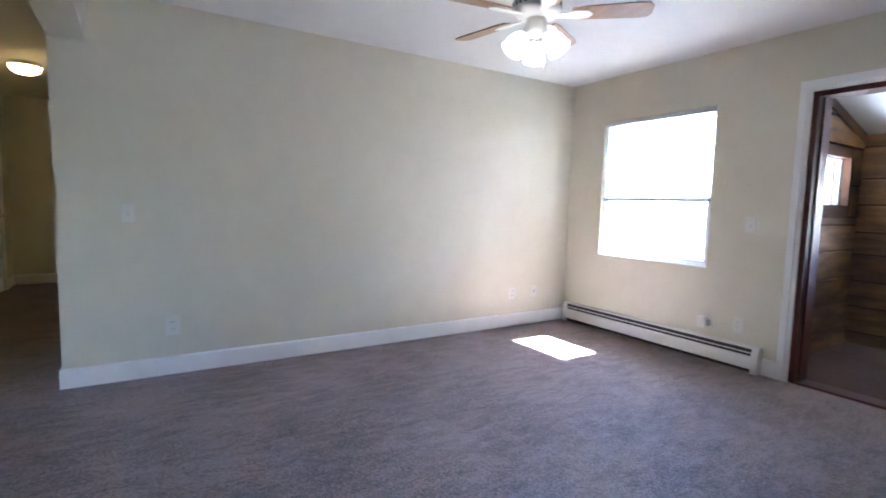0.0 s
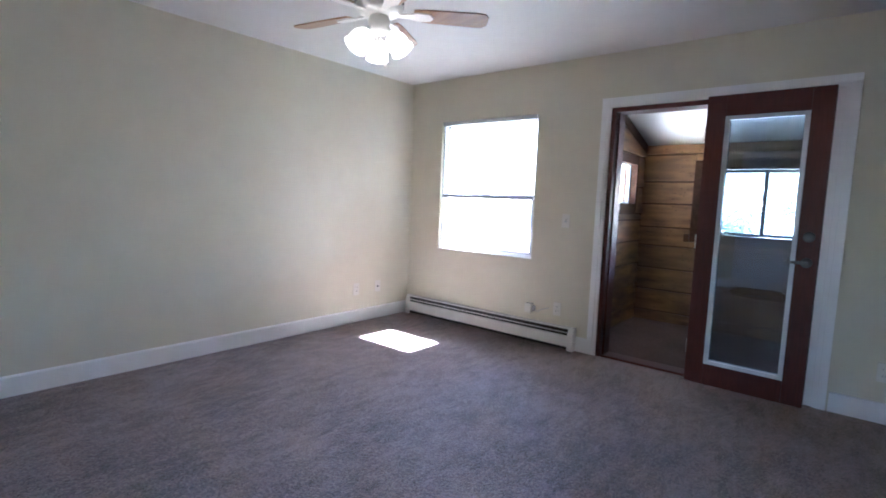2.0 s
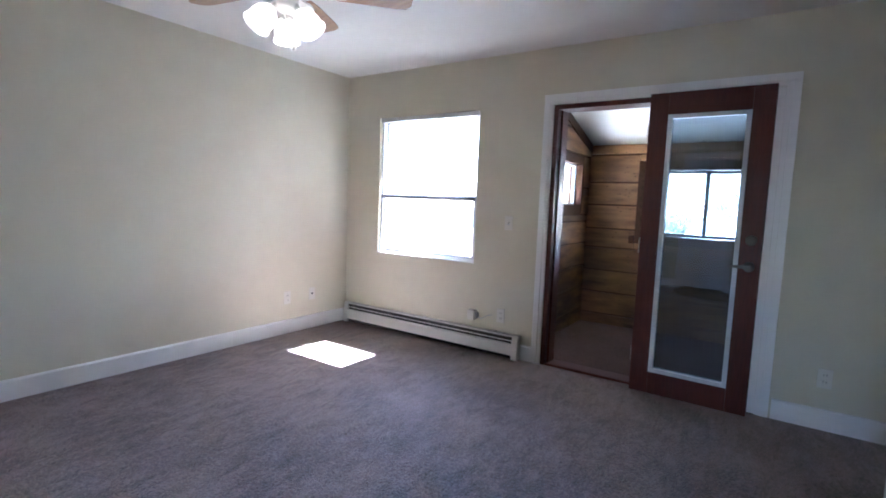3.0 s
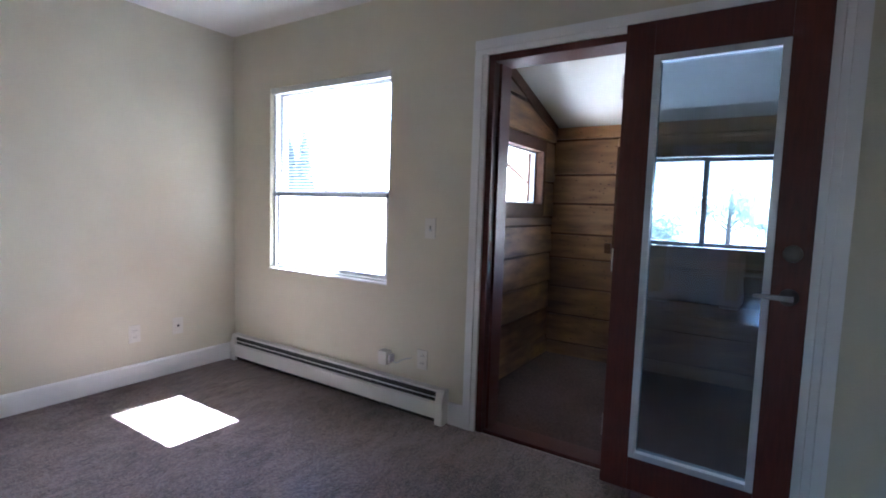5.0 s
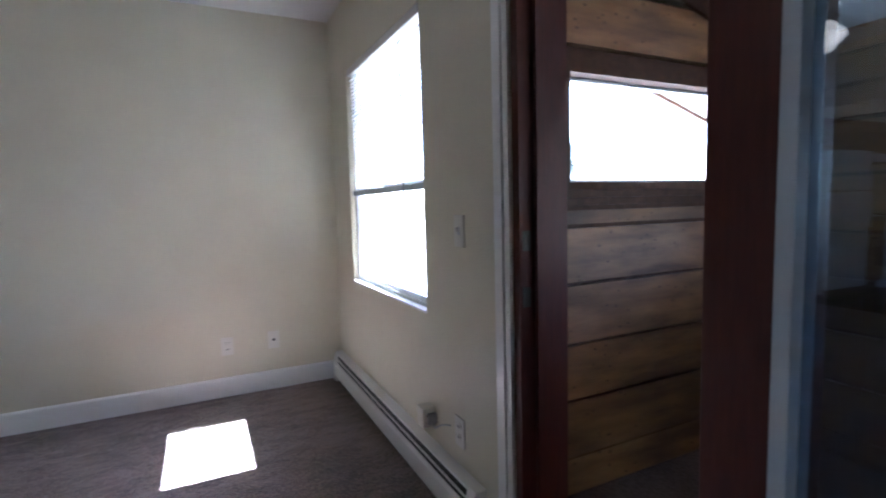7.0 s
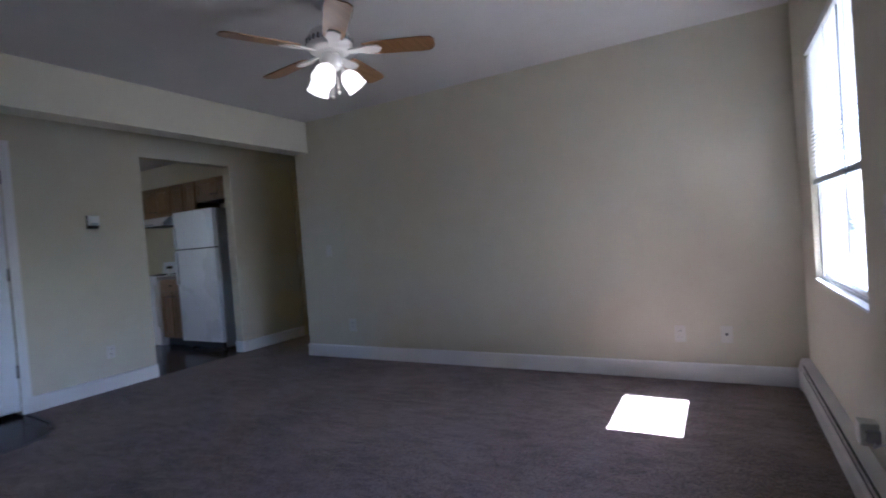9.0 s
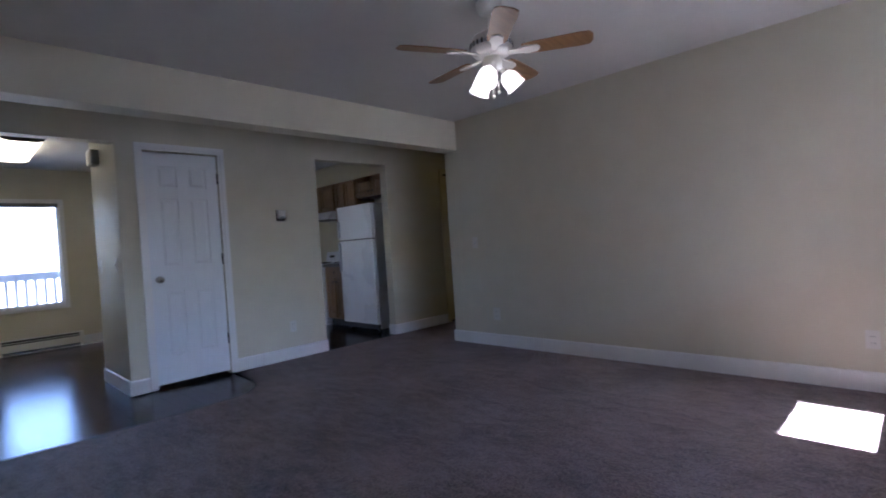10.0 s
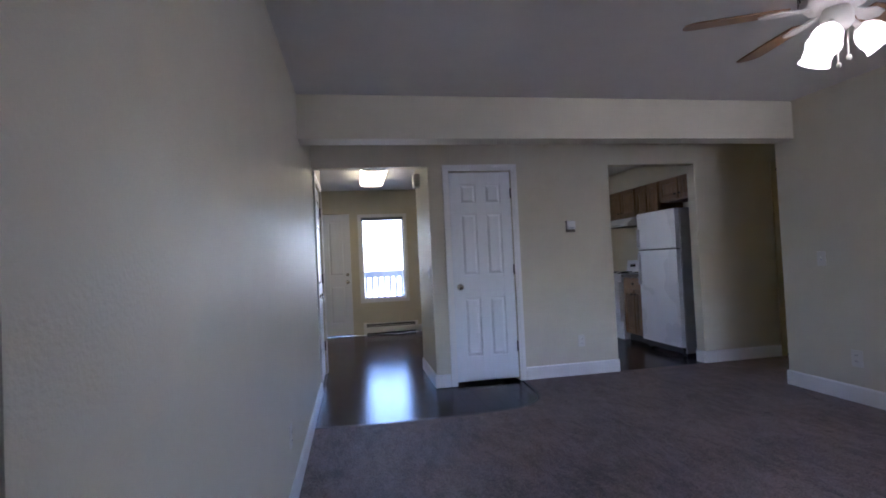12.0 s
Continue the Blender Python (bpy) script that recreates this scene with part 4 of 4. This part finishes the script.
for c in ([(W0, 0), (W1, 0), (W1, WB), (W0, WB)], [(W0, WT), (W1, WT), (W1, roof_z(W1) - 0.005), (W0, roof_z(W0) - 0.005)], [(W1, 0), (PN + 0.14, 0), (PN + 0.14, roof_z(PN + 0.14) - 0.005), (W1, roof_z(W1) - 0.005)]):
    part("backing", prism(bmesh.new(), c, PW - 0.12, PW - 0.028, "x"), TRIMWOOD, pw)
zs = [0.0, 0.155, 0.395, 0.625, 0.868, 1.095, 1.165]
rows_w = list(zip(zs, zs[1:])) + [(1.775, 2.01), (2.01, 2.25), (2.25, 2.42)]
for z0, z1 in rows_w:
    if roof_z(0.17) - 0.01 > z0:
        o = clipped(0.165, PN, z0 + 0.010, z1 - 0.008)
        if len(o) >= 3:
            part("board", lap(prism(bmesh.new(), o, PW - 0.024, PW, "x"), PW, 1, 0), PINE, pw)
for z0, z1 in ((1.165, 1.45), (1.45, 1.775)):
    for y0, y1 in ((0.165, WW[0] - 0.086), (WW[1] + 0.086, PN)):
        part("board", lap(prism(bmesh.new(), clipped(y0, y1, z0 + 0.010, z1 - 0.008), PW - 0.024, PW, "x"), PW, 1, 0), PINE, pw)
part("rake_trim", prism(bmesh.new(), [(0.165, roof_z(0.165) - 0.09), (PN, roof_z(PN) - 0.09), (PN, roof_z(PN) - 0.005), (0.165, roof_z(0.165) - 0.005)], PW, PW + 0.022, "x"), TRIMWOOD, pw, "dark stained trim board", 0.003)
w3 = group_of("window_3", "small fixed porch window with stepped stained trim", "window", kind="structure")
for k, (g_, d0, d1) in enumerate(((0.085, 0.0, 0.012), (0.055, 0.0, 0.024), (0.025, -0.08, 0.03))):
    rect_frame("window_trim", w3, WW[0] - g_, WW[1] + g_, WW[2] - g_, WW[3] + g_, PW + d0, PW + d1, 0.03, TRIMWOOD, "", "x", 0.002)
rect_frame("window_frame", w3, WW[0] - 0.004, WW[1] + 0.004, WW[2] - 0.004, WW[3] + 0.004, PW - 0.075, PW - 0.04, 0.022, GREYFRAME, "pale metal window frame", "x")
g = boxpart("pane", (PW - 0.058, WW[0], WW[2], PW - 0.054, WW[1], WW[3]), PANE, w3, "clear glass pane", 0.0)
g.visible_shadow = False

NW = (2.50, 3.57, 0.985, 1.645)
pn = wall("wall_porch_north", "x", PN + 0.028, PN + 0.14, PW - 0.12, PE + 0.1, 0.0, roof_z(PN + 0.14) - 0.004, [(NW[0] - 0.03, NW[1] + 0.03, NW[2] - 0.03, NW[3] + 0.03)], TRIMWOOD, "rough pine board porch wall with a sliding window")
zs = [0.0, 0.115, 0.35, 0.585, 0.83, 1.03, 1.28, 1.515, 1.80, 1.912]
for z0, z1 in zip(zs, zs[1:]):
    spans = [(PW + 0.004, PE)]
    if z1 > NW[2] - 0.08 and z0 < NW[3] + 0.08:
        spans = [(PW + 0.004, NW[0] - 0.09), (NW[1] + 0.09, PE)]
    for a, b in spans:
        part("board", lap(box(bmesh.new(), a, PN, z0 + 0.010, b, PN + 0.024, z1 - 0.008), PN, -1, 1), PINE, pn)
for z0, z1 in ((0.832, NW[2] - 0.09), (NW[3] + 0.09, 1.798)):
    boxpart("board", (NW[0] - 0.085, PN - 0.002, z0 + 0.002, NW[1] + 0.085, PN + 0.024, z1), PINE, pn, "", 0.0)
w4 = group_of("window_4", "grey metal sliding porch window with two panes", "window", kind="structure")
for g_, d in ((0.088, 0.014), (0.058, 0.026), (0.028, 0.034)):
    rect_frame("window_trim", w4, NW[0] - g_, NW[1] + g_, NW[2] - g_, NW[3] + g_, PN - d, PN + 0.03, 0.03, TRIMWOOD, "", "y", 0.002)
boxpart("sill_block", (NW[0] - 0.14, PN - 0.03, NW[2] - 0.09, NW[0] - 0.09, PN, NW[2] - 0.01), TRIMWOOD, w4)
xm = 3.035
rect_frame("sliding_sash", w4, NW[0] + 0.004, xm + 0.02, NW[2] + 0.004, NW[3] - 0.004, PN + 0.03, PN + 0.055, 0.03, SASH)
rect_frame("fixed_sash", w4, xm - 0.02, NW[1] - 0.004, NW[2] + 0.004, NW[3] - 0.004, PN + 0.06, PN + 0.085, 0.03, SASH)
part("latch", box(bmesh.new(), xm - 0.012, PN + 0.015, 1.24, xm + 0.008, PN + 0.031, 1.33), CHROME, w4, "small metal latch", 0.004)
for a, b, y in ((NW[0] + 0.03, xm - 0.01, PN + 0.042), (xm + 0.01, NW[1] - 0.03, PN + 0.072)):
    g = boxpart("pane", (a, y - 0.002, NW[2] + 0.03, b, y + 0.002, NW[3] - 0.03), PANE, w4, "clear glass pane", 0.0)
    g.visible_shadow = False
pe = structure("wall_porch_east", prism(bmesh.new(), [(0.16, 0), (PN + 0.14, 0), (PN + 0.14, roof_z(PN + 0.14) - 0.005), (0.16, roof_z(0.16) - 0.005)], PE + 0.002, PE + 0.1, "x"), TRIMWOOD, "pine board porch end wall", "wall")
for i in range(9):
    o = clipped(0.165, PN - 0.006, i * 0.262 + 0.004, (i + 1) * 0.262 - 0.003)
    if len(o) >= 3:
        part("board", prism(bmesh.new(), o, PE - 0.022, PE, "x"), PINE, pe)
# unseen overhang, drawn out this far to keep direct sun from the porch
OV = 3.0
structure("porch_ceiling", prism(bmesh.new(), [(0.161, roof_z(0.161)), (OV, roof_z(OV)), (OV, roof_z(OV) + 0.05), (0.161, roof_z(0.161) + 0.05)], 1.12, 5.4, "x"), CEIL, "white painted sloping porch ceiling", "ceiling")
pr = structure("porch_roof", prism(bmesh.new(), [(0.161, roof_z(0.161) + 0.054), (OV + 0.05, roof_z(OV + 0.05) + 0.054), (OV + 0.05, roof_z(OV + 0.05) + 0.14), (0.161, roof_z(0.161) + 0.14)], 1.11, 5.45, "x"), SHINGLE, "shingled porch roof, unseen overhang drawn out to block sun", "roof")
part("fascia", prism(bmesh.new(), [(0.161, roof_z(0.161) - 0.02), (OV, roof_z(OV) - 0.02), (OV, roof_z(OV) + 0.052), (0.161, roof_z(0.161) + 0.052)], 1.095, 1.118, "x"), TRIMWOOD, pr, "brown rake board")

# unseen eave, added over the living room window to shade its blind; boarded soffit
ev = structure("roof_eave", prism(bmesh.new(), [(0.161, 2.50), (1.08, 2.50), (1.08, 2.60), (0.161, 2.92)], -1.2, 1.088, "x"), SHINGLE, "unseen shingled eave added to keep sun off the blind", "roof")
part("soffit", box(bmesh.new(), -1.2, 0.162, 2.478, 1.086, 1.08, 2.498), TRIM, ev, "white painted soffit of the added eave", 0.002)
part("fascia_board", box(bmesh.new(), -1.2, 1.081, 2.47, 1.086, 1.10, 2.615), TRIM, ev, "white painted fascia board of the added eave", 0.003)

# ---------------------------------------------------------------- outdoors
structure("ground", box(bmesh.new(), -600, -600, -3.4, 600, 600, -3.0), GROUND, "pale open ground round the house", "ground")
structure("house_skirt", box(bmesh.new(), -6.2, BACK - 0.2, -3.0, 5.6, 0.16, -0.31), SIDING, "lower storey of the house", "wall")
structure("porch_base", box(bmesh.new(), 1.78, 0.17, -3.0, 5.1, PN + 0.13, -0.31), SIDING, "base below the porch", "wall")


def spruce(h, r, seed, m):
    """Tapered trunk with whorls of drooping, ragged boughs."""
    rng = random.Random(seed)
    th = group_of("spruce_tree", "tall blue green spruce tree", "tree", group="spruce trees")
    part("trunk", ring(bmesh.new(), [(0.028 * h, 0), (0.02 * h, h * 0.4), (0.004 * h, h)], None, 10), BARK, th, smooth=True)
    verts, faces = [], []
    n = int(h * 5)
    for k in range(n):
        z = h * (0.08 + 0.92 * k / n)
        rr = r * (1 - k / n) ** 0.85 + 0.08
        for j in range(18):
            a = rng.uniform(0, 2 * math.pi)
            L = rr * rng.uniform(0.6, 1.1)
            w = 0.16 * L + 0.06
            dr = rng.uniform(0.1, 0.35) * L
            for q in range(3):
                l0, l1 = L * q / 3.2, L * (q + 1) / 3
                z0, z1 = z - dr * (l0 / L) ** 1.5, z - dr * (l1 / L) ** 1.5 - 0.05
                b = len(verts)
                for ll, zz, s in ((l0, z0, -1), (l0, z0, 1), (l1, z1, rng.uniform(0.2, 0.7)), (l1, z1, -rng.uniform(0.2, 0.7))):
                    verts.append((ll * math.cos(a) - s * w * math.sin(a), ll * math.sin(a) + s * w * math.cos(a), zz + rng.uniform(-0.06, 0.06)))
                faces.append((b, b + 1, b + 2, b + 3))
    me = bpy.data.meshes.new("crown")
    me.from_pydata(verts, [], faces)
    me.materials.append(NEEDLE)
    new("crown", me).parent = th
    th.matrix_world = m
    return th


sp = spruce(18.8, 4.2, 3, Matrix.Translation((-58.9, 48.7, -3)))
for x, y, k, rz in ((-57.2, 50.8, 0.88, 70), (-95, 16, 0.7, 20), (18, -90, 0.7, 60)):
    copy_thing(sp, Matrix.Translation((x, y, -3)) @ Matrix.Rotation(radians(rz), 4, 'Z') @ Matrix.Diagonal((k, k, k, 1)))


def leaf_material():
    m, n, l, p = nodes_of("pale_leaves")
    tr, mx, ns, rp = n.new("ShaderNodeBsdfTranslucent"), n.new("ShaderNodeMixShader"), n.new("ShaderNodeTexNoise"), n.new("ShaderNodeValToRGB")
    ns.inputs["Scale"].default_value = 1.2
    e = rp.color_ramp.elements
    e[0].color, e[1].color = (0.12, 0.15, 0.10, 1), (0.19, 0.22, 0.16, 1)
    l.new(ns.outputs[0], rp.inputs[0])
    l.new(rp.outputs[0], p.inputs["Base Color"])
    l.new(rp.outputs[0], tr.inputs[0])
    mx.inputs[0].default_value = 0.5
    l.new(p.outputs[0], mx.inputs[1])
    l.new(tr.outputs[0], mx.inputs[2])
    l.new(mx.outputs[0], n["Material Output"].inputs[0])
    return m


LEAF = leaf_material()


def leafy_tree(h, r, seed, m):
    """Tapered trunk, rising limbs and a crown of many small leaves in clumps."""
    rng = random.Random(seed)
    th = group_of("leafy_tree", "pale green leafy tree beyond the porch", "tree", group="leafy trees")
    bm = bmesh.new()
    ring(bm, [(0.03 * h, 0), (0.02 * h, h * 0.35), (0.006 * h, h * 0.8)], None, 9)
    tips = []
    for i in range(9):
        a, z0 = i * 2.4 + rng.uniform(-0.3, 0.3), h * rng.uniform(0.3, 0.6)
        tip = Vector((math.cos(a) * r * rng.uniform(0.5, 0.85), math.sin(a) * r * rng.uniform(0.5, 0.85), z0 + h * rng.uniform(0.12, 0.32)))
        base = Vector((0, 0, z0))
        q = (tip - base).to_track_quat('Z', 'Y').to_matrix().to_4x4()
        ring(bm, [(0.009 * h, 0), (0.003 * h, (tip - base).length)], Matrix.Translation(base) @ q, 6)
        tips += [tip, base.lerp(tip, 0.65)]
    part("trunk", bm, BARK, th, smooth=True)
    tips.append(Vector((0, 0, h * 0.86)))
    verts, faces = [], []
    for c in tips:
        for _ in range(210):
            o = Vector((rng.gauss(0, 1), rng.gauss(0, 1), rng.gauss(0, 0.8))) * r * 0.2 + c
            u, v = Vector((rng.uniform(-1, 1), rng.uniform(-1, 1), rng.uniform(-1, 1))).normalized(), Vector((rng.uniform(-1, 1), rng.uniform(-1, 1), rng.uniform(-1, 1))).normalized()
            k, b = rng.uniform(0.06, 0.13), len(verts)
            verts += [o - u * k, o + v * k * 0.6, o + u * k, o - v * k * 0.6]
            faces.append((b, b + 1, b + 2, b + 3))
    me = bpy.data.meshes.new("crown")
    me.from_pydata([tuple(v) for v in verts], [], faces)
    me.materials.append(LEAF)
    new("crown", me).parent = th
    th.matrix_world = m
    return th


lt = leafy_tree(6.5, 2.6, 5, Matrix.Translation((-2.5, 30, -3)))
for x, y, k, rz in ((4.5, 36, 1.05, 80), (10.5, 41, 1.2, 190), (-9, 44, 1.3, 250), (0.8, 50, 1.4, 30), (-16, 48, 1.35, 140), (6, 56, 1.5, 300), (-6, 38, 1.0, 10), (14, 50, 1.3, 100)):
    copy_thing(lt, Matrix.Translation((x, y, -3)) @ Matrix.Rotation(radians(rz), 4, 'Z') @ Matrix.Diagonal((k, k, k, 1)))


def house(w, d, h, label, m):
    th = group_of("house", label, "house", group="neighbouring houses")
    bm = box(bmesh.new(), -w / 2, -d / 2, 0, w / 2, d / 2, h)
    part("wall", bm, SIDING, th)
    part("roof", prism(bmesh.new(), [(-d / 2 - 0.5, h), (d / 2 + 0.5, h), (0, h + d * 0.28)], -w / 2 - 0.5, w / 2 + 0.5, "x"), SHINGLE, th, "grey shingle roof")
    for i in range(int(w // 3)):
        x = -w / 2 + 1.5 + i * 3
        wd = boxpart("window", (x - 0.6, -d / 2 - 0.04, h * 0.45, x + 0.6, -d / 2 + 0.02, h * 0.45 + 1.2), TRIM, th, "white framed window", 0.0)
        boxpart("pane", (x - 0.5, -d / 2 - 0.06, h * 0.45 + 0.1, x + 0.5, -d / 2 - 0.042, h * 0.45 + 1.1), GREYFRAME, wd, "", 0.0)
    th.matrix_world = m
    return th


hs = house(12, 8, 3.0, "pale sided house with a grey roof", Matrix.Translation((-34, 72, -3)) @ Matrix.Rotation(radians(15), 4, 'Z'))
copy_thing(hs, Matrix.Translation((-42, 36, -3)) @ Matrix.Rotation(radians(50), 4, 'Z'))
copy_thing(hs, Matrix.Translation((14, 85, -3)) @ Matrix.Rotation(radians(-8), 4, 'Z'))
copy_thing(hs, Matrix.Translation((30, -80, -3)) @ Matrix.Rotation(radians(172), 4, 'Z'))

# ---------------------------------------------------------------- dark plank floor
vf = group_of("floor_vinyl_planks", "dark brown glossy vinyl plank floor", "floor", kind="structure")
vf.location = (0, 0, 0)
pm = {}


def plank(x0, x1, y0, y1):
    key = (round(x1 - x0, 3), round(y1 - y0, 3))
    if key not in pm:
        bm = bmesh.new()
        w, l = x1 - x0, y1 - y0
        vs = [[bm.verts.new((x, y, z)) for x, y in ((e, e), (w - e, e), (w - e, l - e), (e, l - e))] for e, z in ((0.0002, -0.011), (0.0002, -0.0055), (0.0009, -0.005))]
        bm.faces.new(vs[2])
        for u, v in zip(vs, vs[1:]):
            for i in range(4):
                bm.faces.new((u[i], u[(i + 1) % 4], v[(i + 1) % 4], v[i]))
        finish(bm)
        me = bpy.data.meshes.new("plank")
        bm.to_mesh(me)
        bm.free()
        me.materials.append(VINYL)
        pm[key] = me
    o = new("plank", pm[key])
    o.location = (x0, y0, 0)
    o.parent = vf


for x0, x1, y1 in ((2.06, 4.04, -4.36), (-0.62, 2.06, SOUTH), (4.04, 5.08, -6.6)):
    n = max(1, round((x1 - x0) / 0.152))
    w = (x1 - x0) / n
    for i in range(n):
        y = y1
        ln = 0.4 + 0.4 * ((i * 7) % 3) / 2
        while y > BACK + 0.001:
            e = max(y - ln, BACK)
            plank(x0 + i * w, x0 + (i + 1) * w, e, y)
            y, ln = e, 1.22
